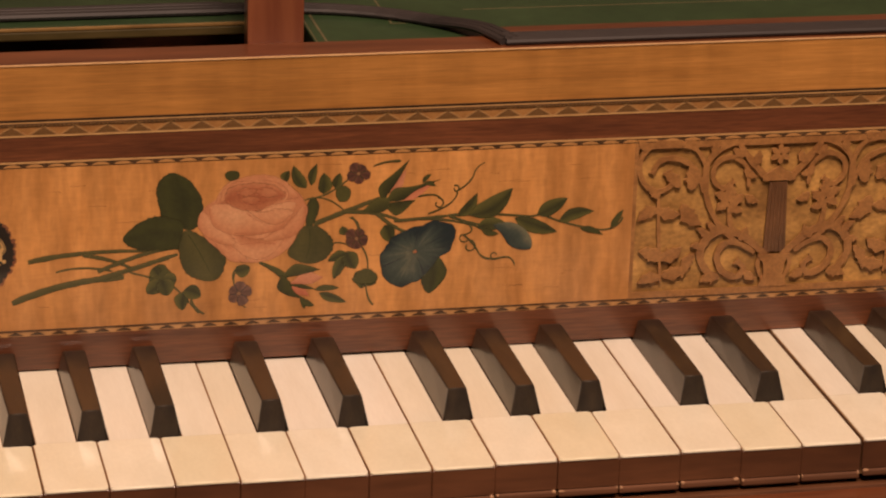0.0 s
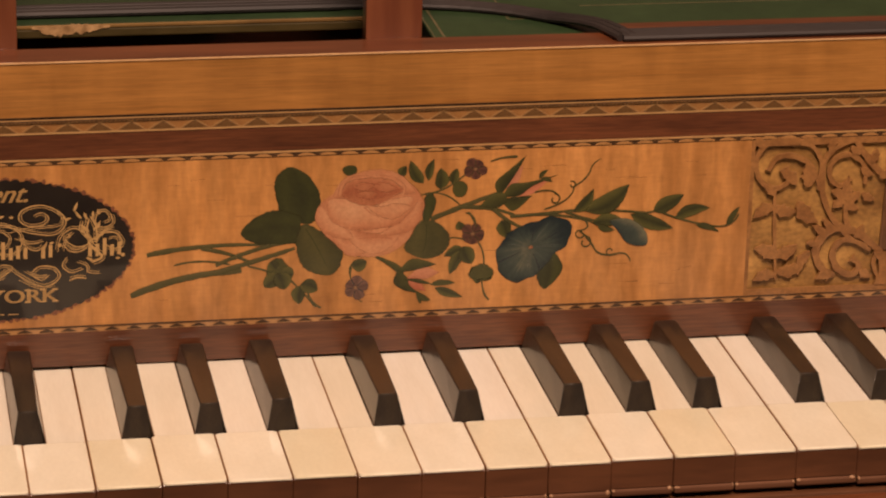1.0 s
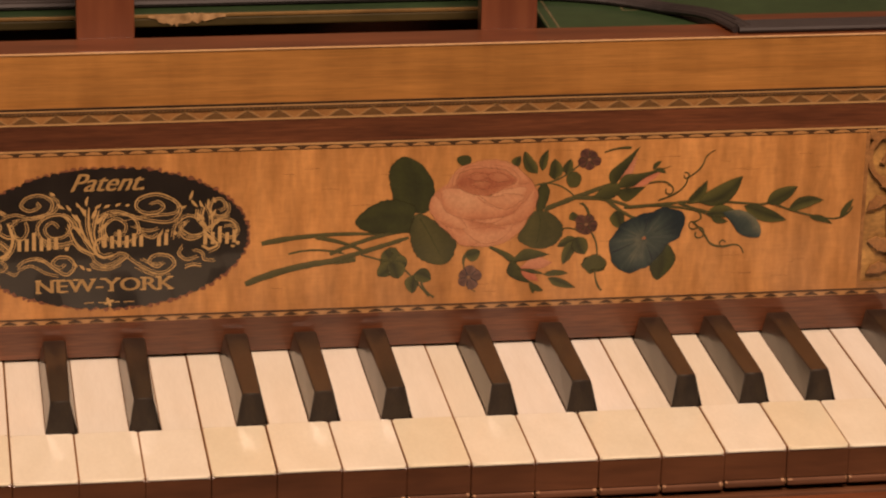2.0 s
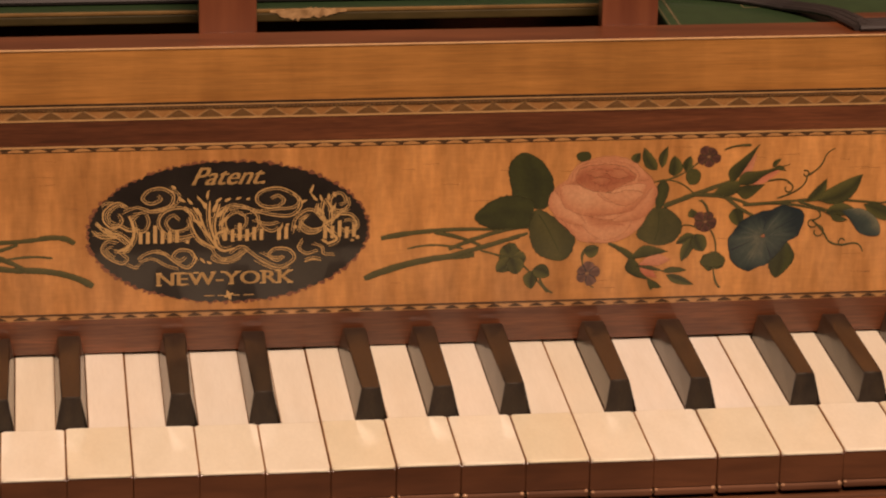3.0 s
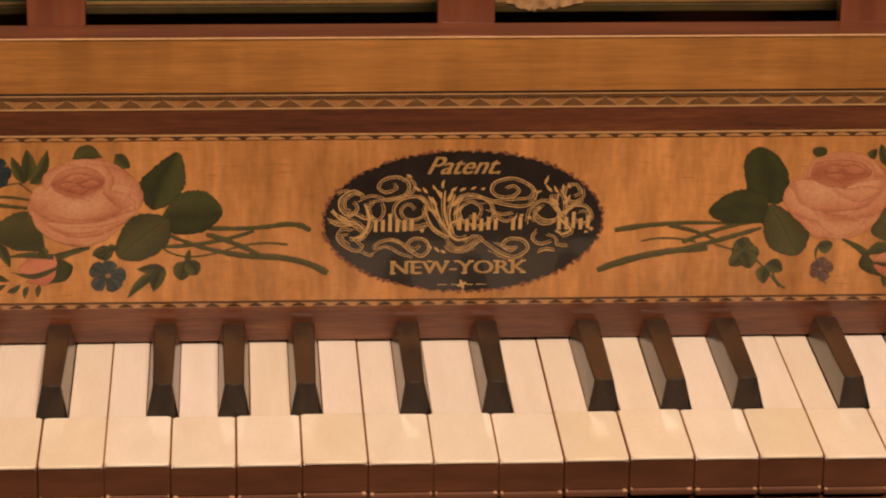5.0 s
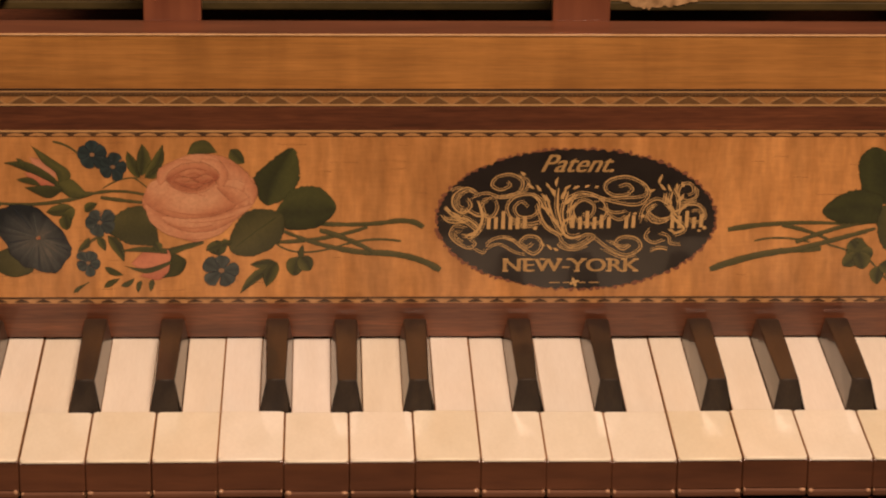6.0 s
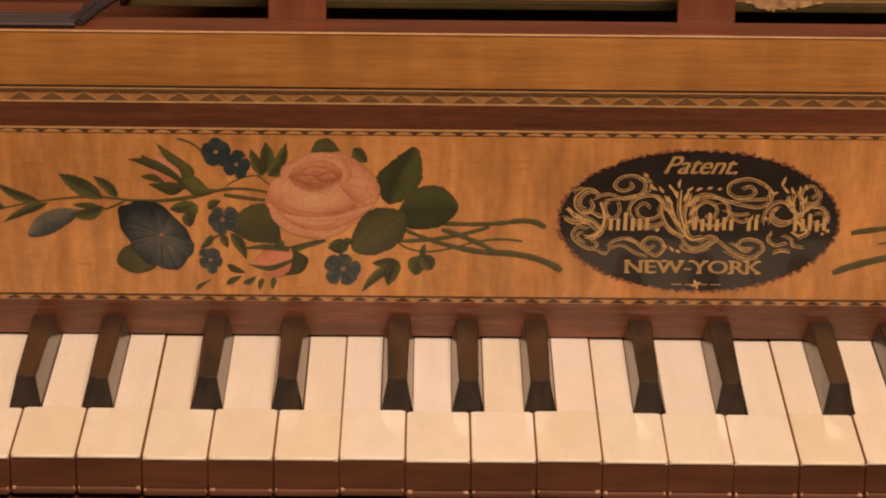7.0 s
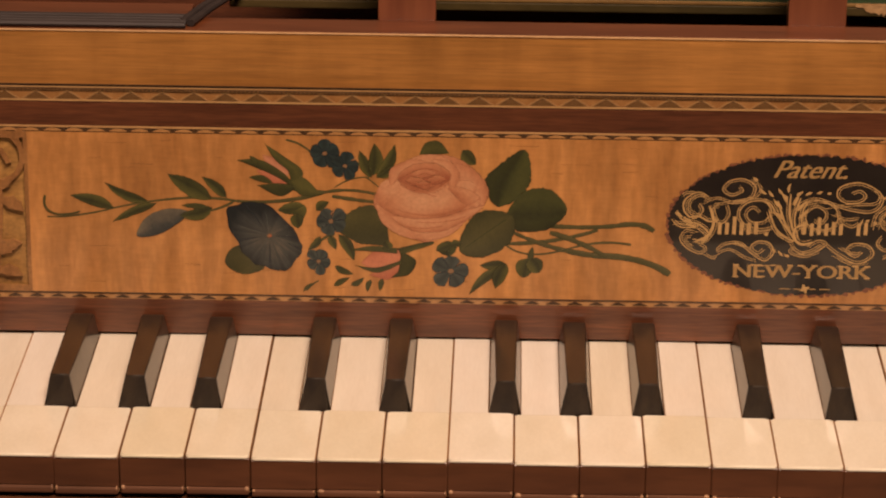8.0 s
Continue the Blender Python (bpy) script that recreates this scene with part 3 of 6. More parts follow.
def floret(parent, cx, cz, r, material):
    """A small flower of five uneven round petals about a pale eye."""
    turn = RNG.uniform(0, 1.2)
    for i in range(5):
        a = i * 1.2566 + turn + RNG.uniform(-0.12, 0.12)
        reach, broad = r * RNG.uniform(0.72, 0.95), r * RNG.uniform(0.34, 0.46)
        ca, sa = math.cos(a), math.sin(a)

        def side(k):
            return [(cx, cz)] + [(cx + ca * reach * u - sa * k * broad * w, cz + sa * reach * u + ca * k * broad * w) for u, w in ((0.35, 0.62), (0.72, 1.0), (0.96, 0.55), (1.0, 0.0))]
        patch(parent, "petal", side(1), side(-1), material, (0.75, 0.45, 0.15, 0.55, 0.9) if i % 2 else (0.3, 0.6, 0.1, 0.4, 0.3), 0.4, 0.4)
    for i in range(5):
        a = i * 1.2566 + turn + 0.63
        stem(parent, cx + 0.2 * r * math.cos(a), cz + 0.2 * r * math.sin(a), cx + 0.45 * r * math.cos(a), cz + 0.45 * r * math.sin(a), cx + 0.7 * r * math.cos(a), cz + 0.7 * r * math.sin(a), 0.5, 0.25, DARK_BLUE if material is not CRIMSON else DARK_GREEN)
    blob(parent, cx, cz, r * 0.15, r * 0.13, 0, THROAT, 0, "flower_eye", 0.1, 0.5)


def trumpet(parent, tx, tz, rim, material, dark_from, dark_to):
    """A blue trumpet flower: streaks run from its throat to a lobed rim, darkest between two bearings."""
    n, y = 72, film_depth()
    edge = [(tx + (x - tx) * k, tz + (z - tz) * k) for (x, z), k in zip(smooth(rim + rim[:2], n + round(n / len(rim)))[:n], (1 + 0.025 * math.sin(i * 0.9) + RNG.uniform(-0.015, 0.015) for i in range(n)))]
    bm = bmesh.new()
    thin, tone = bm.verts.layers.float.new("thin"), bm.verts.layers.float.new("pigment")
    streak = [RNG.uniform(-1, 1) for _ in range(n)]
    rings = []
    for r, level, deep in ((0.04, 0.55, 0.0), (0.2, 0.62, 0.2), (0.4, 0.60, 0.4), (0.6, 0.52, 0.7), (0.78, 0.40, 1.0), (0.9, 0.28, 1.2), (0.975, 0.18, 1.0), (1.02, 0.12, 1.0)):
        ring = []
        for i, (x, z) in enumerate(edge):
            bearing = math.atan2(z - tz, x - tx) % (2 * math.pi)
            mid, half = (dark_from + dark_to) / 2, (dark_to - dark_from) / 2
            near = abs((bearing - mid + math.pi) % (2 * math.pi) - math.pi)
            shade = max(0.0, 1 - (near / (half + 0.5)) ** 2)
            v = bm.verts.new(((tx + (x - tx) * r) / 1000, y, (tz + (z - tz) * r) / 1000))
            v[thin] = 1.0 if r > 1 else 0.0
            v[tone] = max(0.0, level + 0.15 * streak[i] * min(1, 2 * r) - 0.42 * shade * deep)
            ring.append(v)
        rings.append(ring)
    for a, b in zip(rings, rings[1:]):
        for i in range(n):
            bm.faces.new((a[i], a[(i + 1) % n], b[(i + 1) % n], b[i]))
    bm.faces.new(rings[0])
    bm.normal_update()
    for f in bm.faces:
        if f.normal.y > 0:
            f.normal_flip()
    part("trumpet", bm, material, parent)
    for i in range(0, len(rim), 3):
        x, z = rim[i]
        stem(parent, tx + (x - tx) * 0.25, tz + (z - tz) * 0.25, tx + (x - tx) * 0.6 + 0.4, tz + (z - tz) * 0.6, tx + (x - tx) * 0.93, tz + (z - tz) * 0.93, 0.25, 0.8, DARK_BLUE)
        x, z = rim[(i + 1) % len(rim)]
        stem(parent, tx + (x - tx) * 0.15, tz + (z - tz) * 0.15, tx + (x - tx) * 0.45, tz + (z - tz) * 0.45 + 0.3, tx + (x - tx) * 0.74, tz + (z - tz) * 0.74, 0.4, 0.15, PALE_BLUE)
    blob(parent, tx, tz, 1.1, 0.8, 30, THROAT, 0, "throat", 0.1, 0.6)
    blob(parent, tx + 0.4, tz - 0.2, 0.6, 0.5, 0, ROSE_DARK, 0, "throat", 0.1, 0.6)


def rose(parent, cx, cz, rx, rz, side):
    """A full-blown rose: overlapping petals round a deep whorl high in the cup; side mirrors its lean."""
    def at(*knots):
        return [(cx + x * rx, cz + z * rz) for x, z in knots]

    def petal(a, b, tones, feather=0.4, jag=0.25):
        patch(parent, "petal", at(*a), at(*b), ROSE, tones, feather, jag, True)

    def fold(a, b, c, w0, w1, material=ROSE_DEEP):
        (ax, az), (bx, bz), (ex, ez) = at(a, b, c)
        stem(parent, ax, az, bx, bz, ex, ez, w0 * 0.8, w1 * 0.8, material)

    if side > 0:
        # the whole round, then back petals, the lower skirt, the cup and the whorl
        petal(((-0.72, 0.42), (-0.98, 0.0), (-0.80, -0.48), (-0.36, -0.86), (0.02, -0.96)), ((-0.72, 0.42), (0.30, 0.92), (0.98, 0.34), (0.86, -0.36), (0.02, -0.96)), (0.45, 0.55, 0.6, 0.5, 0.4), 0.8, 0.4)
        petal(((-0.66, -0.36), (-0.56, -0.76), (-0.14, -0.98), (0.34, -0.95), (0.72, -0.66), (0.84, -0.26)), ((-0.66, -0.36), (-0.24, -0.44), (0.06, -0.48), (0.36, -0.46), (0.60, -0.40), (0.84, -0.26)), (0.5, 0.65, 0.5, 0.25))
        petal(((-0.60, -0.52), (-0.44, -0.90), (-0.16, -0.96), (0.02, -0.74)), ((-0.60, -0.52), (-0.36, -0.56), (-0.14, -0.60), (0.02, -0.74)), (0.45, 0.7, 0.4))
        petal(((-0.66, 0.36), (-0.46, 0.80), (0.10, 0.98), (0.56, 0.84), (0.84, 0.44)), ((-0.66, 0.36), (-0.30, 0.36), (0.10, 0.40), (0.50, 0.40), (0.84, 0.44)), (0.55, 0.6, 0.4, 0.25))
        petal(((-0.40, -0.30), (-0.34, -0.62), (0.02, -0.92), (0.40, -0.80), (0.62, -0.36)), ((-0.40, -0.30), (-0.10, -0.42), (0.10, -0.46), (0.36, -0.44), (0.62, -0.36)), (0.6, 0.7, 0.45, 0.2))
        petal(((-0.92, 0.20), (-0.98, -0.16), (-0.66, -0.50), (-0.30, -0.56)), ((-0.92, 0.20), (-0.66, 0.0), (-0.46, -0.24), (-0.30, -0.56)), (0.35, 0.65, 0.75, 0.45))
        petal(((0.94, 0.24), (0.98, -0.14), (0.72, -0.46), (0.20, -0.50)), ((0.94, 0.24), (0.74, -0.02), (0.50, -0.26), (0.20, -0.50)), (0.3, 0.5, 0.7, 0.5))
        petal(((-0.76, 0.30), (-0.70, -0.14), (-0.30, -0.36), (0.20, -0.36), (0.62, -0.20), (0.80, 0.30)), ((-0.76, 0.30), (-0.44, 0.34), (-0.06, 0.16), (0.10, 0.16), (0.44, 0.30), (0.80, 0.30)), (0.35, 0.6, 0.8, 0.85, 0.75))
        petal(((-0.56, 0.40), (-0.54, 0.66), (-0.26, 0.84), (0.02, 0.82)), ((-0.56, 0.40), (-0.38, 0.52), (-0.18, 0.66), (0.02, 0.82)), (0.4, 0.6, 0.6, 0.35))
        petal(((0.10, 0.84), (0.44, 0.80), (0.66, 0.58), (0.62, 0.36)), ((0.10, 0.84), (0.30, 0.68), (0.48, 0.54), (0.62, 0.36)), (0.4, 0.55, 0.65, 0.35))
        petal(((-0.50, 0.44), (-0.40, 0.72), (0.04, 0.80), (0.42, 0.72), (0.62, 0.48)), ((-0.50, 0.44), (-0.28, 0.24), (0.06, 0.14), (0.34, 0.30), (0.62, 0.48)), (0.42, 0.22, 0.06, 0.10, 0.30), 0.9)
        petal(((-0.30, 0.60), (-0.10, 0.70), (0.10, 0.60)), ((-0.30, 0.60), (-0.12, 0.50), (0.10, 0.60)), (0.42, 0.22), 0.5)
        petal(((0.06, 0.60), (0.28, 0.70), (0.46, 0.52)), ((0.06, 0.60), (0.26, 0.46), (0.46, 0.52)), (0.45, 0.2), 0.5)
        petal(((-0.20, 0.44), (0.0, 0.50), (0.16, 0.42)), ((-0.20, 0.44), (0.0, 0.30), (0.16, 0.42)), (0.3, 0.05), 0.5)
        petal(((-0.06, 0.18), (0.16, -0.06), (0.46, -0.16), (0.76, 0.10)), ((-0.06, 0.18), (0.20, 0.14), (0.50, 0.20), (0.76, 0.10)), (0.5, 0.75, 0.7), 0.8)
        fold((-0.40, 0.50), (-0.10, 0.76), (0.20, 0.62), 0.3, 0.8, ROSE_DARK)
        fold((0.10, 0.66), (0.36, 0.72), (0.54, 0.50), 0.6, 0.3, ROSE_DARK)
        fold((-0.24, 0.40), (0.02, 0.24), (0.32, 0.42), 0.4, 0.9, ROSE_DARK)
        fold((-0.50, 0.46), (-0.24, 0.22), (0.04, 0.18), 0.3, 1.0)
        fold((0.04, 0.18), (0.36, 0.26), (0.64, 0.52), 0.9, 0.3)
        fold((-0.34, -0.30), (0.10, -0.42), (0.60, -0.24), 0.3, 0.7)
        fold((-0.22, -0.58), (0.10, -0.52), (0.44, -0.60), 0.3, 0.6)
        fold((-0.10, 0.14), (0.04, -0.04), (0.20, -0.10), 0.5, 0.2)
    else:
        petal(((-0.62, 0.50), (-1.0, 0.06), (-0.96, -0.34), (-0.52, -0.84), (0.06, -0.98)), ((-0.62, 0.50), (0.16, 0.98), (0.84, 0.56), (0.96, -0.10), (0.06, -0.98)), (0.4, 0.5, 0.6, 0.5, 0.4), 0.8, 0.4)
        petal(((-0.58, 0.40), (-0.40, 0.86), (0.06, 0.98), (0.40, 0.78), (0.56, 0.40)), ((-0.58, 0.40), (-0.20, 0.44), (0.10, 0.44), (0.30, 0.42), (0.56, 0.40)), (0.6, 0.65, 0.45, 0.3))
        petal(((0.30, 0.78), (0.74, 0.66), (0.98, 0.16), (0.90, -0.16)), ((0.30, 0.78), (0.46, 0.40), (0.66, 0.10), (0.90, -0.16)), (0.4, 0.6, 0.75, 0.6))
        petal(((-0.96, -0.12), (-0.86, -0.62), (-0.40, -0.94), (0.22, -0.92), (0.56, -0.56)), ((-0.96, -0.12), (-0.60, -0.38), (-0.30, -0.52), (0.10, -0.54), (0.56, -0.56)), (0.6, 0.7, 0.5, 0.25))
        petal(((-0.70, -0.46), (-0.30, -0.78), (0.30, -0.72), (0.92, -0.18)), ((-0.70, -0.46), (-0.20, -0.40), (0.36, -0.34), (0.92, -0.18)), (0.3, 0.7, 0.8, 0.35))
        petal(((-0.90, 0.30), (-0.96, -0.14), (-0.50, -0.46), (0.10, -0.46), (0.60, -0.22), (0.78, 0.30)), ((-0.90, 0.30), (-0.60, 0.42), (-0.30, 0.12), (0.06, 0.12), (0.40, 0.40), (0.78, 0.30)), (0.3, 0.6, 0.8, 0.85, 0.75))
        petal(((-0.72, 0.28), (-0.74, 0.62), (-0.40, 0.86), (-0.08, 0.80)), ((-0.72, 0.28), (-0.54, 0.46), (-0.32, 0.62), (-0.08, 0.80)), (0.35, 0.6, 0.7, 0.4))
        petal(((0.0, 0.86), (0.34, 0.82), (0.50, 0.50), (0.36, 0.20)), ((0.0, 0.86), (0.14, 0.66), (0.24, 0.44), (0.36, 0.20)), (0.4, 0.6, 0.75, 0.35))
        petal(((-0.60, 0.44), (-0.42, 0.70), (-0.10, 0.80), (0.20, 0.72), (0.34, 0.48)), ((-0.60, 0.44), (-0.44, 0.20), (-0.18, 0.12), (0.12, 0.22), (0.34, 0.48)), (0.46, 0.26, 0.08, 0.12, 0.34), 0.9)
        petal(((-0.36, 0.52), (-0.16, 0.66), (0.06, 0.56)), ((-0.36, 0.52), (-0.14, 0.44), (0.06, 0.56)), (0.5, 0.25), 0.5)
        petal(((-0.46, 0.40), (-0.24, 0.46), (-0.06, 0.34)), ((-0.46, 0.40), (-0.28, 0.24), (-0.06, 0.34)), (0.4, 0.1), 0.5)
        petal(((-0.08, 0.40), (0.10, 0.52), (0.24, 0.42)), ((-0.08, 0.40), (0.08, 0.30), (0.24, 0.42)), (0.5, 0.15), 0.5)
        petal(((-0.30, 0.30), (-0.14, 0.38), (0.04, 0.28)), ((-0.30, 0.30), (-0.12, 0.18), (0.04, 0.28)), (0.45, 0.12), 0.6)
        petal(((0.30, 0.24), (0.62, 0.22), (0.86, 0.0), (0.80, -0.20)), ((0.30, 0.24), (0.44, 0.0), (0.60, -0.14), (0.80, -0.20)), (0.6, 0.75, 0.5, 0.3))
        fold((-0.50, 0.46), (-0.20, 0.76), (0.12, 0.60), 0.3, 0.8, ROSE_DARK)
        fold((-0.42, 0.36), (-0.16, 0.18), (0.14, 0.40), 0.4, 0.9, ROSE_DARK)
        fold((-0.26, 0.48), (-0.10, 0.62), (0.04, 0.46), 0.4, 0.6, ROSE_DARK)
        fold((-0.36, 0.54), (-0.40, 0.36), (-0.20, 0.30), 0.3, 0.6)
        fold((-0.58, 0.30), (-0.40, 0.14), (-0.14, 0.12), 0.3, 0.9)
        fold((-0.14, 0.12), (0.12, 0.16), (0.36, 0.46), 0.8, 0.3)
        fold((-0.10, 0.12), (-0.02, 0.04), (0.10, 0.02), 0.6, 0.2)
        fold((-0.66, -0.26), (-0.20, -0.48), (0.22, -0.36), 0.3, 0.8)
        fold((0.22, -0.36), (0.56, -0.26), (0.88, 0.02), 0.8, 0.3)
        fold((-0.60, -0.62), (-0.20, -0.78), (0.20, -0.64), 0.3, 0.6)
        fold((-0.30, -0.56), (0.20, -0.62), (0.60, -0.42), 0.2, 0.6)


right_spray = tagged(new("flower_spray"), "painted rose spray with green leaves and a blue trumpet flower")
left_spray = tagged(new("flower_spray"), "painted rose spray with dark blue florets and green leaves")
right_spray.parent = nameboard
left_spray.parent = nameboard
# stems of the right spray
stem(right_spray, 215.2, 44.9, 235.8, 49.1, 262.0, 47.1, 2.64, 1.32, STEM)
stem(right_spray, 235.8, 46.8, 246.8, 44.7, 253.9, 40.8, 1.98, 1.54, STEM)
stem(right_spray, 208.9, 28.7, 229.5, 37.2, 251.4, 37.1, 3.30, 2.64, STEM)
stem(right_spray, 240.4, 36.5, 260.0, 41.6, 271.9, 45.4, 2.64, 1.76, STEM)
stem(right_spray, 225.5, 40.3, 234.8, 43.1, 246.9, 39.8, 0.88, 1.10, STEM)
stem(right_spray, 241.4, 39.7, 257.7, 46.9, 270.8, 48.2, 2.20, 1.76, STEM)
stem(right_spray, 253.5, 38.9, 259.0, 37.4, 263.0, 35.9, 0.88, 0.88, STEM)
stem(right_spray, 270.2, 32.5, 274.0, 28.7, 280.1, 20.8, 0.88, 0.88, STEM)
stem(right_spray, 293.3, 33.8, 292.7, 36.6, 294.4, 38.4, 0.88, 0.66, STEM)
stem(right_spray, 324.4, 54.9, 337.4, 60.1, 351.9, 64.9, 2.64, 1.76, STEM)
stem(right_spray, 335.2, 59.5, 349.6, 59.4, 358.7, 54.6, 2.20, 1.32, STEM)
stem(right_spray, 357.9, 54.6, 372.0, 56.6, 388.4, 51.1, 1.32, 1.10, STEM)
stem(right_spray, 348.5, 58.7, 354.0, 52.4, 364.0, 48.4, 1.98, 1.32, STEM)
stem(right_spray, 339.1, 57.3, 341.4, 55.0, 342.1, 51.2, 0.88, 0.88, STEM)
# leaves of the right spray
patch(right_spray, "leaf", [(277.2, 54.9), (281.7, 64.3), (277.7, 73.6), (269.9, 78.2)], [(269.4, 55.8), (264.4, 66.0), (264.4, 74.1), (269.9, 78.2)], DARK_GREEN, (0.3, 0.45, 0.2, 0.35, 0.5, 0.25), 0.45, 0.6, rounded=True)
patch(right_spray, "leaf", [(274.3, 56.9), (265.0, 61.2), (256.4, 58.2), (251.0, 52.5)], [(273.7, 48.7), (264.2, 47.3), (255.5, 48.2), (251.0, 52.5)], DARK_GREEN, (0.3, 0.55, 0.25, 0.4, 0.3), 0.45, 0.55, rounded=True)
patch(right_spray, "leaf", [(275.0, 55.0), (272.2, 45.8), (275.5, 37.1), (284.3, 33.7)], [(275.0, 55.0), (283.3, 51.0), (290.3, 46.1), (289.1, 36.9), (284.3, 33.7)], OLIVE_LEAF, (0.25, 0.55, 0.75, 0.55, 0.2), 0.45, 0.55, rounded=True)
stem(right_spray, 275.9, 53.2, 280.3, 46.6, 284.2, 37.6, 0.5, 0.3, DARK_GREEN)
patch(right_spray, "leaf", [(321.3, 54.8), (316.6, 48.3), (314.3, 43.1), (321.6, 39.0)], [(321.3, 54.8), (328.4, 52.6), (332.3, 46.4), (329.1, 40.5), (321.6, 39.0)], OLIVE_LEAF, (0.35, 0.7, 0.5, 0.35, 0.6, 0.3), 0.45, 0.55, rounded=True)
stem(right_spray, 322.7, 52.9, 323.7, 46.8, 321.6, 41.1, 0.5, 0.3, DARK_GREEN)
patch(right_spray, "leaf", [(323.8, 66.1), (321.2, 61.7), (321.8, 54.3)], [(323.8, 66.1), (326.5, 61.9), (323.5, 54.2)], DARK_GREEN, (0.2, 0.6, 0.3), 0.4, 0.2, rounded=True)
blob(right_spray, 292.8, 75.9, 3.0, 2.3, -8, DARK_GREEN, 3, "sepal", 0.06, 0.3)
leaf(right_spray, 312.3, 72.5, 314.6, 77.0, 4.4, GREEN)
leaf(right_spray, 321.3, 69.7, 316.1, 79.0, 5.6, GREEN, 0.2)
leaf(right_spray, 323.2, 70.7, 325.3, 79.3, 4.2, GREEN)
leaf(right_spray, 327.9, 67.1, 328.0, 75.5, 6.6, GREEN, 0.2)
leaf(right_spray, 332.5, 69.0, 334.3, 75.3, 4.8, GREEN)
blob(right_spray, 335.6, 66.8, 3.2, 3.6, 10, GREEN, 0, "leaf", 0.1, 0.4)
stem(right_spray, 320.5, 64.9, 329.0, 67.7, 336.0, 60.1, 0.7, 0.7, STEM)
stem(right_spray, 324.4, 65.6, 331.2, 66.7, 338.3, 73.3, 0.9, 0.7, STEM)
patch(right_spray, "leaf", [(372.4, 39.9), (376.1, 36.4), (377.0, 31.2), (370.4, 24.2)], [(372.4, 39.9), (367.6, 35.4), (366.9, 29.4), (370.4, 24.2)], DARK_GREEN, (0.4, 0.75, 0.25, 0.45, 0.3), 0.4, 0.25, rounded=True)
leaf(right_spray, 352.1, 53.4, 355.0, 45.8, 7.0, GREEN)
leaf(right_spray, 336.4, 49.9, 335.5, 53.7, 4.6, GREEN)
leaf(right_spray, 337.3, 42.9, 330.0, 39.6, 4.8, GREEN, 0.2)
leaf(right_spray, 337.1, 42.0, 332.4, 32.2, 5.6, GREEN, 0.2)
leaf(right_spray, 337.5, 43.4, 341.0, 36.0, 6.6, GREEN, 0.3)
leaf(right_spray, 344.8, 33.3, 340.4, 31.1, 6.0, GREEN, 0.4)
leaf(right_spray, 344.8, 33.3, 343.2, 27.7, 5.6, GREEN, 0.3)
leaf(right_spray, 344.8, 33.3, 349.0, 29.3, 6.0, GREEN, 0.4)
blob(right_spray, 344.9, 32.3, 5.2, 3.4, 0, GREEN, 3, "leaf", 0.1, 0.4)
stem(right_spray, 345.2, 29.5, 345.5, 22.9, 348.3, 20.7, 0.7, 1.0, STEM)
blob(right_spray, 265.5, 37.1, 4.6, 4.4, 0, GREEN, 3, "leaf", 0.14, 0.4)
leaf(right_spray, 266.4, 35.7, 271.6, 35.0, 6.4, GREEN, 0.5)
leaf(right_spray, 265.1, 35.8, 260.1, 30.0, 6.0, GREEN, 0.4)
leaf(right_spray, 265.9, 35.7, 268.1, 28.7, 7.0, GREEN, 0.4)
leaf(right_spray, 264.6, 37.2, 262.5, 40.5, 5.0, GREEN, 0.4)
leaf(right_spray, 274.2, 30.2, 273.6, 22.4, 5.6, GREEN, 0.3)
leaf(right_spray, 274.2, 30.7, 280.8, 27.8, 6.2, GREEN, 0.3)
stem(right_spray, 276.9, 26.9, 278.7, 22.1, 282.2, 20.5, 0.9, 1.1, STEM)
leaf(right_spray, 293.9, 37.1, 299.8, 38.7, 5.4, GREEN, 0.5)
stem(right_spray, 294.3, 37.1, 293.0, 34.9, 293.7, 31.6, 0.7, 0.7, STEM)
stem(right_spray, 296.0, 26.1, 296.0, 22.9, 298.4, 22.3, 0.7, 0.5, STEM)
# buds of the right spray
patch(right_spray, "bud_petal", [(353.8, 66.2), (355.9, 71.2), (360.2, 75.6)], [(353.8, 66.2), (358.2, 67.9), (360.2, 75.6)], PINK, (0.3, 0.8), 0.3)
patch(right_spray, "bud_petal", [(356.5, 63.3), (362.2, 66.8), (371.0, 69.6)], [(356.5, 63.3), (363.6, 63.5), (371.0, 69.6)], CORAL, (0.4, 0.9), 0.3)
patch(right_spray, "sepal", [(351.2, 62.6), (349.3, 68.7), (355.3, 74.4), (361.4, 79.6)], [(351.2, 62.6), (354.2, 67.1), (357.6, 72.5), (361.4, 79.6)], GREEN, (0.6, 0.25, 0.1), 0.3)
patch(right_spray, "sepal", [(352.1, 62.6), (355.5, 68.0), (362.1, 68.6), (374.1, 71.1)], [(352.1, 62.6), (359.2, 63.2), (364.0, 66.7), (374.1, 71.1)], GREEN, (0.7, 0.3, 0.15), 0.3)
patch(right_spray, "sepal", [(351.2, 62.2), (357.9, 62.8), (364.1, 63.0)], [(351.2, 62.2), (356.7, 56.9), (364.1, 63.0)], GREEN, (0.15, 0.3, 0.55), 0.3)
leaf(right_spray, 366.6, 69.8, 370.0, 73.3, 2.4, GREEN)
leaf(right_spray, 367.4, 69.8, 372.0, 68.2, 2.4, GREEN)
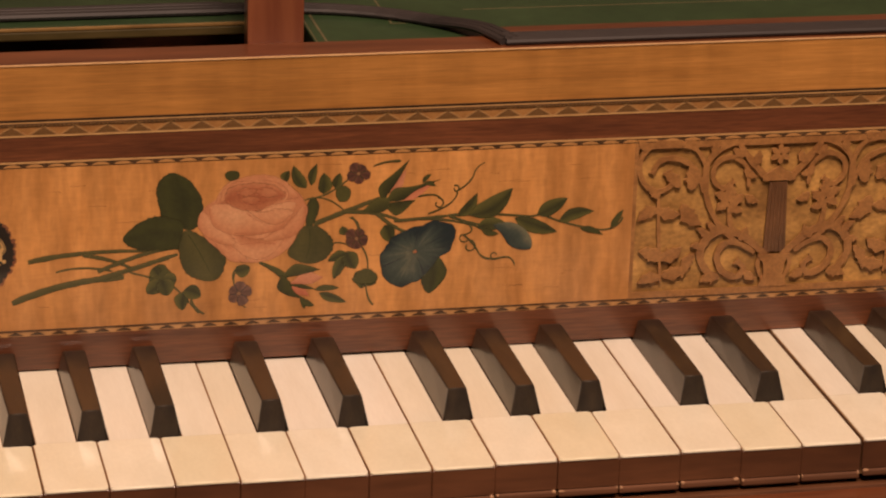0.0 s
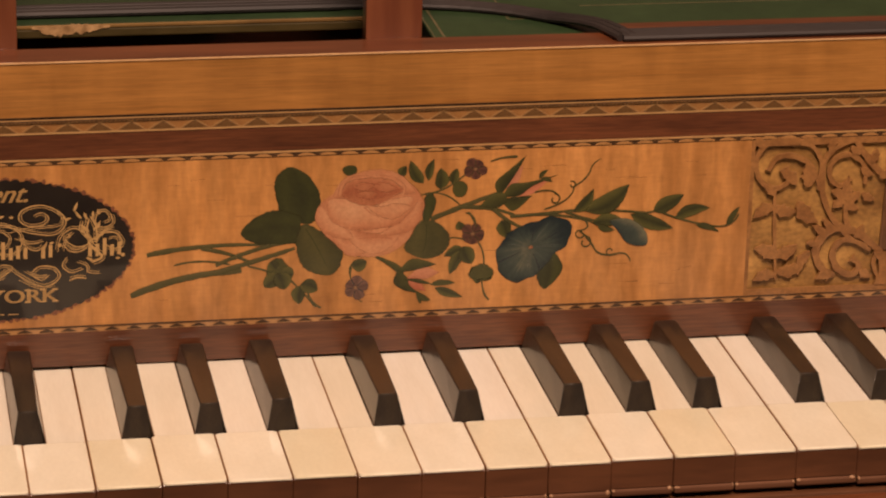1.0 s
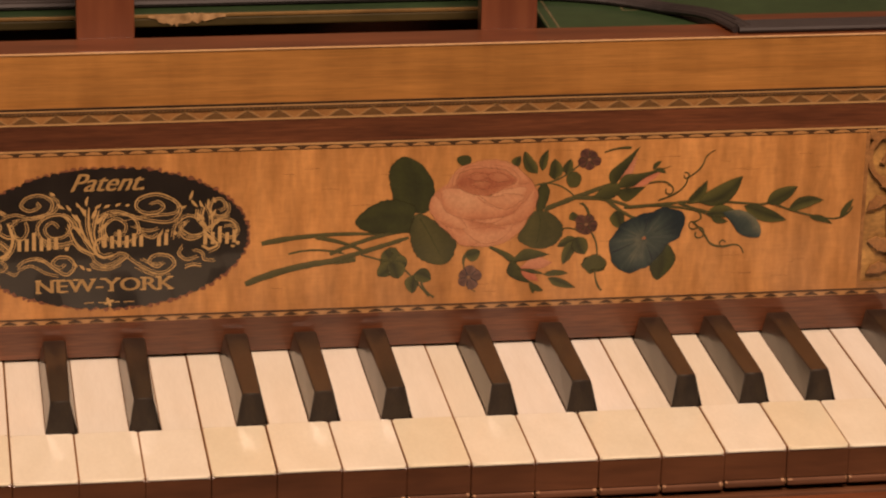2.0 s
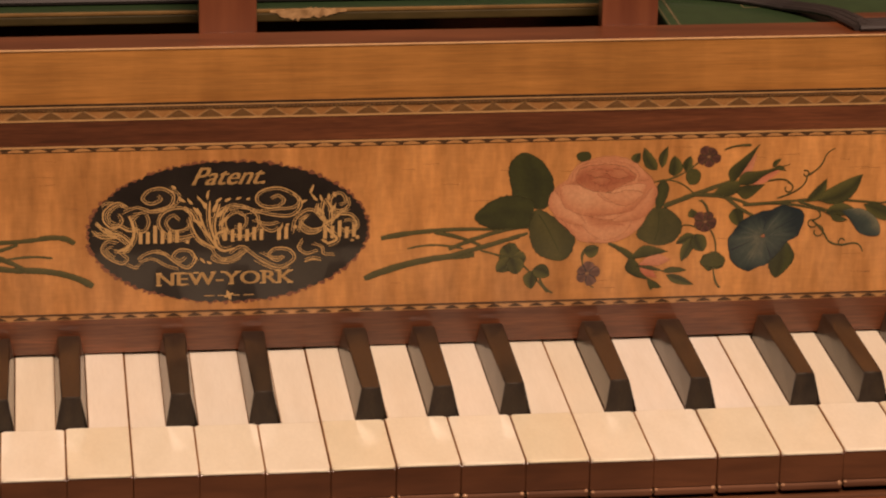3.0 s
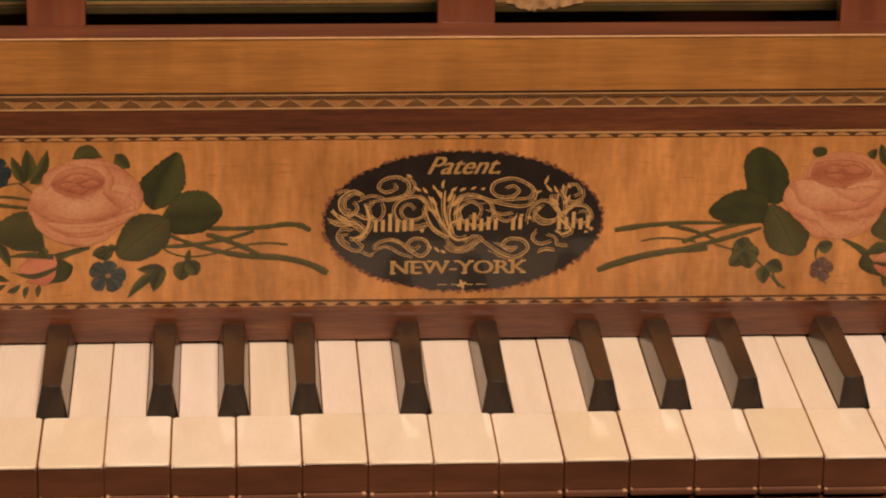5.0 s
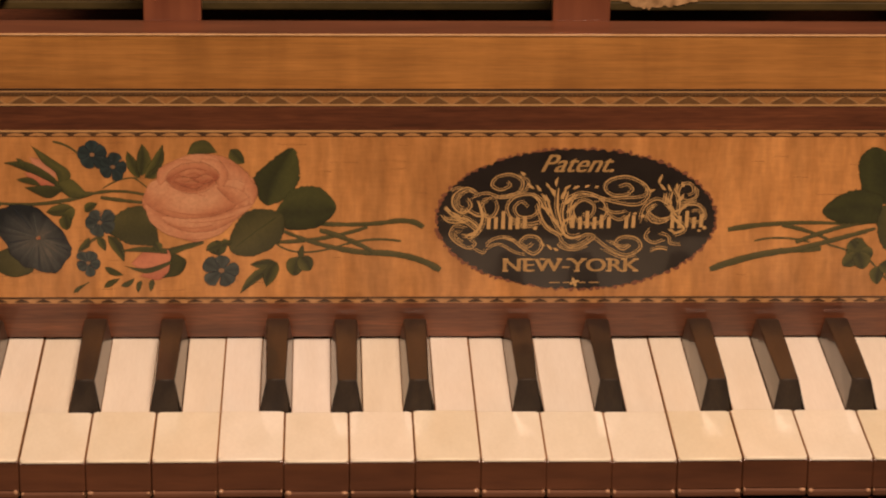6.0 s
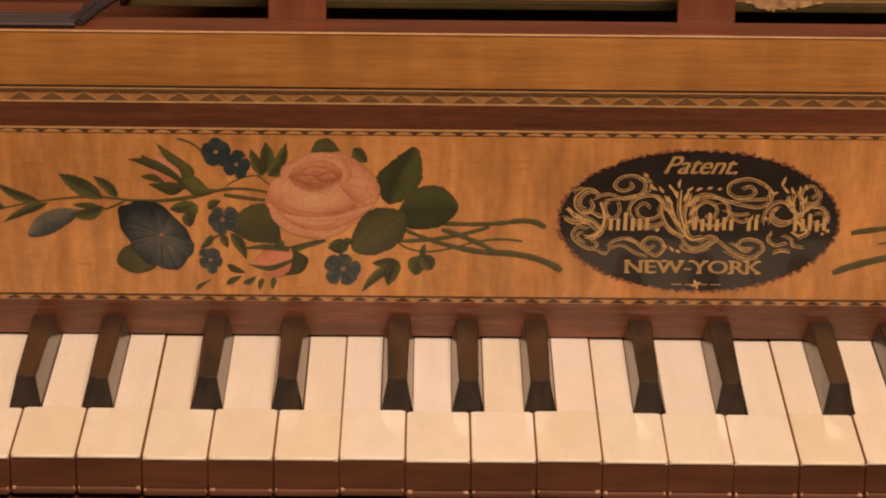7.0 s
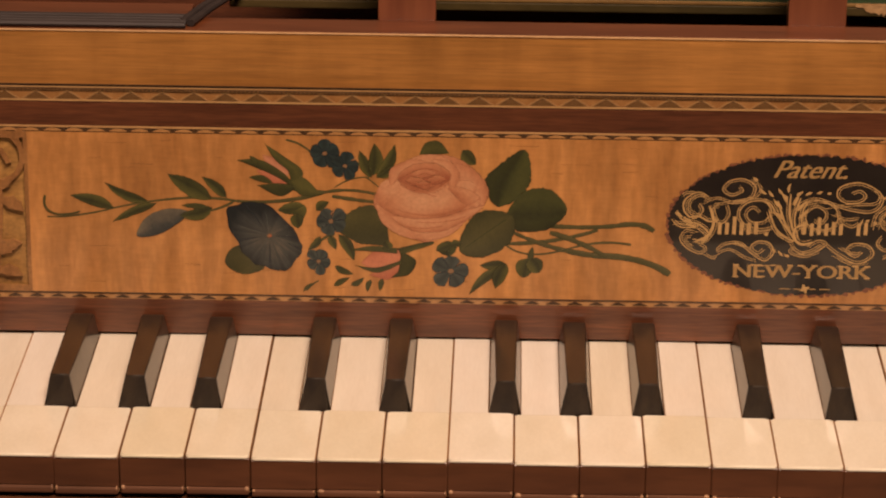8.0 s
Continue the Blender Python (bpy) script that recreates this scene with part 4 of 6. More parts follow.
patch(right_spray, "calyx", [(342.9, 59.3), (348.5, 64.1), (353.8, 64.8)], [(342.9, 59.3), (350.4, 58.5), (354.4, 61.1)], GREEN, (0.75, 0.4, 0.2), 0.3)
stem(right_spray, 303.3, 40.4, 307.9, 38.8, 314.2, 33.4, 1.2, 3.4, GREEN)
patch(right_spray, "bud_petal", [(315.5, 31.4), (321.7, 35.8), (328.4, 33.1)], [(315.5, 31.4), (323.1, 30.6), (328.4, 33.1)], PINK, (0.9, 0.5), 0.3)
patch(right_spray, "bud_petal", [(313.8, 31.1), (319.5, 31.2), (323.2, 25.5)], [(313.8, 31.1), (316.5, 27.2), (323.2, 25.5)], CORAL, (0.7, 0.3), 0.3)
patch(right_spray, "sepal", [(311.5, 33.5), (317.6, 39.2), (327.4, 36.4)], [(311.5, 33.5), (319.5, 34.5), (327.4, 36.4)], GREEN, (0.7, 0.4, 0.15), 0.3)
patch(right_spray, "calyx", [(312.0, 34.9), (310.3, 29.8), (314.3, 26.4), (321.0, 24.6)], [(312.0, 34.9), (315.5, 31.9), (316.9, 28.1), (321.0, 24.6)], GREEN, (0.1, 0.3, 0.5), 0.3)
patch(right_spray, "sepal", [(314.2, 31.0), (320.4, 30.7), (326.2, 28.1)], [(314.2, 31.0), (320.0, 28.9), (326.2, 28.1)], GREEN, (0.5, 0.2), 0.3)
leaf(right_spray, 324.9, 28.2, 334.7, 28.4, 3.2, GREEN)
leaf(right_spray, 326.7, 26.7, 337.7, 22.4, 4.4, GREEN)
leaf(right_spray, 319.6, 25.6, 321.1, 20.4, 2.8, GREEN)
leaf(right_spray, 320.1, 24.2, 325.0, 21.6, 3.2, GREEN)
# small flowers of the right spray
floret(right_spray, 295.5, 28.2, 5.6, PURPLE)
floret(right_spray, 341.4, 74.7, 5.2, CRIMSON)
floret(right_spray, 341.1, 48.3, 5.4, CRIMSON)
stem(right_spray, 338.1, 57.0, 342.5, 56.1, 342.2, 51.0, 0.7, 0.6, STEM)
stem(right_spray, 332.1, 46.9, 334.7, 47.7, 338.3, 45.7, 0.7, 0.6, STEM)
stem(right_spray, 343.2, 45.0, 346.9, 39.7, 345.3, 32.8, 0.8, 0.6, STEM)
stem(right_spray, 347.3, 77.5, 352.1, 79.5, 357.8, 79.1, 0.7, 1.3, STEM)
# blue flower of the right spray
trumpet(right_spray, 364.1, 41.9, [(380.2, 50.7), (379.1, 42.8), (373.4, 38.4), (368.2, 31.6), (362.9, 28.6), (356.2, 28.0), (350.6, 35.8), (352.1, 44.1), (357.8, 49.9), (365.3, 52.3), (372.9, 54.3)], BLOOM, 0.0, 2.6)
rose(right_spray, 300.4, 58.5, 21.0, 18.0, 1)
# outer twig of the right spray
stem(right_spray, 355.6, 54.8, 367.9, 55.4, 376.8, 56.0, 1.5, 1.3, STEM)
stem(right_spray, 376.8, 56.2, 392.5, 56.7, 410.7, 54.0, 1.3, 1.0, STEM)
stem(right_spray, 406.2, 54.2, 412.1, 53.9, 415.6, 55.6, 0.9, 0.8, STEM)
stem(right_spray, 414.3, 55.0, 422.2, 50.7, 436.1, 47.7, 0.9, 0.8, STEM)
stem(right_spray, 436.1, 47.7, 444.9, 45.9, 447.3, 52.3, 0.8, 0.8, STEM)
stem(right_spray, 377.3, 55.9, 385.9, 52.3, 393.2, 51.0, 1.2, 1.0, STEM)
stem(right_spray, 364.9, 64.3, 372.5, 66.3, 374.4, 62.5, 0.8, 0.6, STEM)
stem(right_spray, 369.0, 57.2, 380.7, 60.4, 380.5, 66.4, 0.8, 0.6, STEM)
stem(right_spray, 380.1, 66.0, 386.2, 69.0, 387.0, 73.5, 0.8, 0.6, STEM)
stem(right_spray, 387.0, 73.5, 388.2, 76.2, 390.9, 77.0, 0.6, 0.4, STEM)
stem(right_spray, 385.0, 52.3, 388.8, 48.9, 383.4, 47.8, 0.7, 0.7, STEM)
stem(right_spray, 383.4, 47.8, 387.6, 44.3, 390.0, 39.5, 0.8, 0.8, STEM)
stem(right_spray, 390.0, 39.5, 393.3, 36.1, 400.0, 38.1, 0.9, 0.8, STEM)
stem(right_spray, 399.6, 37.9, 403.2, 38.4, 404.3, 34.1, 0.7, 0.5, STEM)
curl(right_spray, 373.1, 61.2, 2.4)
curl(right_spray, 383.4, 46.8, 2.2)
curl(right_spray, 385.8, 43.0, 2.9)
curl(right_spray, 395.9, 38.8, 2.0)
curl(right_spray, 379.8, 66.9, 1.6)
leaf(right_spray, 380.9, 55.5, 388.4, 64.9, 5.4, GREEN)
leaf(right_spray, 385.4, 55.8, 402.5, 66.2, 9.6, GREEN)
leaf(right_spray, 403.5, 53.8, 420.8, 47.4, 7.0, GREEN)
leaf(right_spray, 412.5, 54.6, 424.7, 61.1, 7.4, GREEN)
leaf(right_spray, 421.3, 51.4, 435.5, 55.2, 6.0, GREEN)
leaf(right_spray, 430.1, 48.4, 439.4, 45.2, 3.2, GREEN)
leaf(right_spray, 442.5, 47.4, 447.4, 55.2, 3.2, GREEN)
leaf(right_spray, 388.2, 50.8, 401.3, 50.7, 6.6, GREEN)
leaf(right_spray, 390.5, 49.8, 397.4, 47.6, 3.4, GREEN)
patch(right_spray, "flower_bud", [(395.4, 51.4), (403.1, 52.0), (409.7, 47.0), (410.4, 40.9)], [(395.4, 51.4), (398.3, 47.5), (403.1, 41.7), (410.4, 40.9)], BLOOM, (0.95, 0.6, 0.35, 0.2), 0.4, rounded=True)
LAYER[0] = 0
# stems of the left spray
stem(left_spray, -131.3, 48.1, -120.6, 47.8, -105.4, 52.1, 0.63, 0.84, STEM)
stem(left_spray, -107.6, 51.6, -92.5, 55.5, -77.4, 56.6, 0.84, 1.05, STEM)
stem(left_spray, -78.5, 56.6, -68.9, 57.2, -59.9, 55.7, 1.05, 1.26, STEM)
stem(left_spray, -60.8, 55.7, -41.1, 54.0, -25.6, 59.9, 1.47, 1.89, STEM)
stem(left_spray, -26.1, 59.6, -15.4, 62.1, -3.6, 58.4, 1.47, 1.26, STEM)
stem(left_spray, -22.9, 58.1, -11.1, 56.2, -2.1, 55.7, 1.89, 1.26, STEM)
stem(left_spray, -39.9, 62.4, -32.5, 59.1, -26.5, 59.6, 2.94, 2.10, STEM)
stem(left_spray, -22.2, 61.5, -15.3, 66.6, -8.9, 65.8, 0.63, 0.63, STEM)
stem(left_spray, -10.0, 65.8, -5.7, 62.9, -4.3, 60.6, 0.63, 0.63, STEM)
stem(left_spray, -40.3, 80.4, -34.4, 79.4, -30.2, 74.9, 1.05, 0.84, STEM)
stem(left_spray, -60.3, 55.3, -65.8, 51.8, -72.9, 50.8, 1.26, 0.84, STEM)
stem(left_spray, 57.4, 47.6, 72.5, 46.5, 85.3, 48.0, 1.89, 2.10, STEM)
stem(left_spray, 84.9, 48.0, 94.9, 50.0, 99.0, 45.9, 2.31, 2.52, STEM)
stem(left_spray, 43.8, 40.1, 61.8, 40.3, 77.8, 46.1, 1.89, 1.68, STEM)
stem(left_spray, 45.7, 44.7, 59.7, 37.6, 77.4, 35.7, 1.68, 2.73, STEM)
stem(left_spray, 75.9, 35.7, 95.2, 36.2, 105.6, 28.5, 2.94, 2.94, STEM)
stem(left_spray, 59.6, 44.9, 70.4, 41.8, 80.2, 36.0, 2.31, 2.10, STEM)
stem(left_spray, 42.5, 40.1, 50.2, 31.9, 70.5, 39.6, 0.84, 0.84, STEM)
stem(left_spray, 69.4, 39.1, 80.1, 42.4, 90.6, 40.3, 1.05, 1.05, STEM)
stem(left_spray, -21.9, 42.8, -26.2, 42.1, -28.8, 38.1, 1.26, 1.05, STEM)
stem(left_spray, -32.9, 19.6, -30.7, 22.4, -28.1, 23.8, 0.84, 0.63, STEM)
# leaves of the left spray
leaf(left_spray, -105.8, 52.1, -122.2, 56.9, 5.7, GREEN)
leaf(left_spray, -92.9, 55.0, -109.1, 62.3, 4.6, GREEN)
leaf(left_spray, -89.5, 54.2, -106.5, 46.4, 4.2, GREEN)
leaf(left_spray, -68.5, 56.1, -85.1, 66.0, 8.0, GREEN)
leaf(left_spray, -62.9, 56.8, -72.1, 65.1, 5.0, GREEN)
patch(left_spray, "leaf", [(39.9, 54.8), (34.3, 64.3), (40.3, 72.0), (49.4, 77.8)], [(39.9, 54.8), (50.1, 61.3), (52.2, 69.9), (49.4, 77.8)], DARK_GREEN, (0.15, 0.3, 0.12, 0.75, 0.9, 0.6), 0.45, 0.8, rounded=True)
patch(left_spray, "leaf", [(42.1, 49.8), (49.7, 61.3), (60.0, 61.8), (66.0, 53.7)], [(42.1, 49.8), (46.8, 45.3), (58.4, 45.9), (66.0, 53.7)], DARK_GREEN, (0.7, 0.85, 0.5, 0.2, 0.4, 0.15), 0.45, 0.55, rounded=True)
patch(left_spray, "leaf", [(45.5, 51.2), (35.2, 53.4), (28.0, 47.9), (25.4, 36.8)], [(45.5, 51.2), (44.7, 40.7), (34.4, 34.2), (25.4, 36.8)], OLIVE_LEAF, (0.3, 0.55, 0.75, 0.5, 0.2), 0.45, 0.55, rounded=True)
stem(left_spray, 43.0, 49.8, 35.7, 44.7, 27.5, 37.8, 0.5, 0.3, DARK_GREEN)
patch(left_spray, "leaf", [(-2.8, 53.5), (-11.8, 54.3), (-18.7, 50.1), (-21.3, 45.5)], [(-1.2, 40.2), (-10.3, 38.8), (-17.1, 41.5), (-21.3, 45.5)], OLIVE_LEAF, (0.6, 0.7, 0.4, 0.2, 0.3), 0.45, 0.55, rounded=True)
patch(left_spray, "sepal", [(9.9, 75.3), (12.2, 79.9), (17.3, 80.8), (21.3, 75.9)], [(9.9, 75.3), (16.0, 75.4), (21.3, 75.9)], GREEN, (0.4, 0.7, 0.4), 0.35)
leaf(left_spray, 26.2, 77.3, 31.3, 71.7, 5.4, GREEN, 0.3)
leaf(left_spray, -8.1, 65.7, -12.6, 76.5, 5.2, GREEN)
leaf(left_spray, -7.4, 66.6, -6.9, 79.4, 6.8, GREEN)
leaf(left_spray, -6.2, 65.7, 0.8, 79.1, 5.6, GREEN)
leaf(left_spray, -5.3, 65.7, 0.3, 71.6, 4.2, GREEN)
leaf(left_spray, -33.2, 54.1, -43.5, 52.2, 6.0, GREEN, 0.2)
leaf(left_spray, -37.1, 51.8, -33.7, 49.1, 8.0, GREEN, 0.4)
leaf(left_spray, -36.7, 50.9, -35.9, 44.9, 6.0, GREEN, 0.2)
leaf(left_spray, -29.0, 52.3, -24.2, 55.8, 4.4, GREEN)
leaf(left_spray, -24.0, 42.3, -21.5, 36.4, 3.8, GREEN)
leaf(left_spray, -20.5, 42.8, -14.6, 32.3, 5.2, GREEN)
leaf(left_spray, -27.4, 41.8, -32.2, 36.3, 3.6, GREEN)
leaf(left_spray, -22.0, 29.9, -15.1, 26.7, 3.4, GREEN)
leaf(left_spray, -22.5, 21.6, -16.4, 25.3, 3.0, GREEN)
leaf(left_spray, -16.0, 22.1, -10.8, 25.4, 2.8, GREEN)
leaf(left_spray, -8.3, 24.5, -9.6, 19.4, 2.6, GREEN)
leaf(left_spray, -3.9, 25.0, -4.8, 19.9, 2.8, GREEN)
leaf(left_spray, -34.2, 19.1, -29.4, 22.9, 1.6, GREEN)
leaf(left_spray, 20.7, 40.9, 21.5, 34.5, 7.4, DARK_GREEN, 0.4)
leaf(left_spray, 21.5, 39.1, 16.4, 36.7, 5.0, GREEN)
leaf(left_spray, 22.0, 39.1, 26.3, 40.1, 4.0, GREEN)
leaf(left_spray, 43.1, 31.9, 33.2, 30.9, 5.0, GREEN)
leaf(left_spray, 42.2, 30.1, 29.3, 19.1, 4.8, GREEN)
leaf(left_spray, 43.5, 31.9, 39.2, 21.7, 6.6, GREEN)
leaf(left_spray, 51.7, 34.3, 49.6, 26.2, 6.8, GREEN, 0.5)
leaf(left_spray, 52.1, 34.3, 56.0, 28.4, 6.4, GREEN, 0.4)
leaf(left_spray, 52.1, 33.4, 53.3, 38.9, 3.0, GREEN)
patch(left_spray, "leaf", [(-55.8, 37.9), (-61.9, 36.0), (-63.8, 30.0), (-57.0, 25.9)], [(-55.8, 37.9), (-49.9, 33.8), (-49.2, 28.3), (-57.0, 25.9)], OLIVE_LEAF, (0.2, 0.4, 0.7, 0.3), 0.4, 0.25, rounded=True)
# buds of the left spray
patch(left_spray, "bud_petal", [(-49.0, 74.3), (-43.1, 72.6), (-38.9, 67.7)], [(-49.0, 74.3), (-46.6, 68.5), (-39.8, 64.9)], PINK, (0.35, 0.85, 0.6), 0.35)
patch(left_spray, "bud_petal", [(-51.3, 68.0), (-44.9, 68.0), (-38.6, 64.0)], [(-51.3, 68.0), (-46.7, 63.5), (-38.6, 61.3)], CORAL, (0.8, 0.6, 0.3), 0.35)
patch(left_spray, "sepal", [(-48.3, 78.8), (-40.5, 73.5), (-33.8, 67.7), (-36.9, 60.9)], [(-48.3, 78.8), (-44.4, 72.1), (-39.4, 67.6), (-38.6, 60.9)], GREEN, (0.5, 0.8, 0.3), 0.3)
patch(left_spray, "sepal", [(-58.8, 72.0), (-50.7, 72.5), (-42.3, 68.1), (-37.3, 62.7)], [(-58.8, 72.0), (-51.3, 68.9), (-43.7, 65.3), (-38.6, 61.8)], GREEN, (0.6, 0.3, 0.1), 0.3)
leaf(left_spray, -51.2, 70.2, -54.1, 73.8, 2.6, GREEN)
leaf(left_spray, -45.4, 63.1, -54.3, 65.2, 3.4, GREEN)
patch(left_spray, "sepal", [(-51.4, 62.1), (-43.3, 63.1), (-37.3, 62.2)], [(-51.4, 62.1), (-42.5, 57.7), (-36.5, 61.3)], GREEN, (0.5, 0.2, 0.1), 0.3)
patch(left_spray, "calyx", [(-38.6, 64.0), (-33.4, 65.4), (-27.1, 58.7)], [(-38.6, 64.0), (-34.8, 58.2), (-27.1, 58.7)], GREEN, (0.7, 0.85, 0.3), 0.3)
stem(left_spray, 15.7, 40.0, 8.9, 38.5, 0.4, 35.2, 1.4, 4.0, GREEN)
patch(left_spray, "bud_petal", [(-12.1, 31.4), (-6.4, 36.5), (2.6, 37.1)], [(-12.1, 31.4), (-4.4, 26.8), (4.3, 31.5)], CORAL, (0.35, 0.8, 0.9, 0.4), 0.35)
patch(left_spray, "bud_petal", [(-9.1, 26.3), (-2.6, 30.1), (4.7, 31.1)], [(-9.1, 26.3), (-1.8, 24.6), (3.4, 27.8)], CORAL, (0.8, 0.4), 0.35)
patch(left_spray, "calyx", [(3.5, 36.2), (9.0, 32.5), (6.4, 26.9), (-0.5, 25.5)], [(3.5, 36.2), (2.6, 31.5), (2.1, 28.3), (-0.5, 25.5)], GREEN, (0.15, 0.35, 0.2), 0.35)
patch(left_spray, "sepal", [(-14.7, 30.4), (-6.1, 29.6), (3.9, 32.9)], [(-14.7, 30.4), (-5.6, 27.3), (3.9, 31.5)], GREEN, (0.3, 0.6), 0.25)
patch(left_spray, "sepal", [(-16.3, 36.4), (-8.1, 38.3), (2.2, 37.5)], [(-16.3, 36.4), (-7.7, 36.0), (2.2, 35.2)], GREEN, (0.6, 0.3), 0.25)
leaf(left_spray, -0.8, 36.6, -3.0, 40.2, 5.0, GREEN)
# small flowers of the left spray
floret(left_spray, -25.6, 75.2, 7.0, DEEP_BLUE)
floret(left_spray, -18.0, 70.3, 6.2, DEEP_BLUE)
floret(left_spray, -23.5, 48.0, 7.0, SLATE_BLUE)
floret(left_spray, -28.2, 31.7, 6.0, SLATE_BLUE)
floret(left_spray, 22.2, 28.5, 8.2, SLATE_BLUE)
patch(left_spray, "flower_bud", [(-77.3, 50.9), (-85.4, 52.2), (-93.7, 48.5), (-97.4, 41.1)], [(-77.3, 50.9), (-82.6, 45.4), (-90.1, 41.2), (-97.4, 41.1)], NIGHT_BLOOM, (0.9, 0.75, 0.5, 0.25), 0.4, rounded=True)
leaf(left_spray, -68.3, 52.8, -80.8, 49.5, 6.0, GREEN, 0.2)
leaf(left_spray, -70.0, 52.8, -80.2, 53.6, 3.0, GREEN)
trumpet(left_spray, -46.9, 41.9, [(-34.4, 36.2), (-37.5, 30.7), (-41.8, 27.2), (-47.0, 28.7), (-52.1, 30.1), (-56.3, 33.7), (-59.6, 39.7), (-62.9, 47.0), (-62.3, 52.9), (-56.3, 55.0), (-48.6, 54.9), (-41.0, 48.6), (-35.6, 41.3)], NIGHT_BLOOM, 1.5, 2.9)
rose(left_spray, 14.7, 58.2, 21.4, 17.6, -1)
stem(left_spray, -131.8, 56.9, -133.8, 50.2, -126.9, 49.2, 1.10, 0.88, STEM)
stem(left_spray, -127.8, 49.2, -122.4, 49.0, -118.7, 50.5, 0.88, 0.88, STEM)

# ---- the black oval with its gilt lettering ----
OX, OZ = 157.0, 49.2


def letters(text, x, z, width, height, shear, parent):
    """Words in the built-in font, standing on the nameboard, fitted to a width and height in millimetres."""
    data = bpy.data.curves.new("words", "FONT")
    data.body, data.size, data.shear = text, 1.0, shear
    tmp = new("words", data)
    bpy.context.view_layer.update()
    mesh = bpy.data.meshes.new_from_object(tmp)
    bpy.data.objects.remove(tmp)
    co = np.array([v.co[:] for v in mesh.vertices])
    lo, hi = co.min(0), co.max(0)
    y = film_depth()
    for v in mesh.vertices:
        u, w = (v.co.x - lo[0]) / (hi[0] - lo[0]), (v.co.y - lo[1]) / (hi[1] - lo[1])
        v.co = ((x + u * width) / 1000, y, (z + w * height) / 1000)
    mesh.materials.append(GILT)
    ob = new("lettering", mesh)
    ob.parent = parent
    return tagged(ob, "gilt lettering")


def pen(parent, knots, w):
    """A gilt pen line that swells along its middle, with a hairline beside it."""
    n = 8 * (len(knots) - 1)
    pts = smooth(knots, n)
    stroke("flourish", pts, [w * 0.58 * (0.55 + 0.6 * abs(math.sin(math.pi * i / n)) ** 0.7 + 0.15 * RNG.uniform(-1, 1)) for i in range(n + 1)], GILT, parent)
    # a hairline that runs along beside the swell
    beside = []
    for a, b in zip(pts[1:], pts[3:]):
        d = math.hypot(b[0] - a[0], b[1] - a[1]) or 1
        k = 0.55 + 0.35 * w
        beside.append(((a[0] + b[0]) / 2 - (b[1] - a[1]) / d * k, (a[1] + b[1]) / 2 + (b[0] - a[0]) / d * k))
    stroke("hairline", beside, [0.32] * len(beside), GILT, parent)


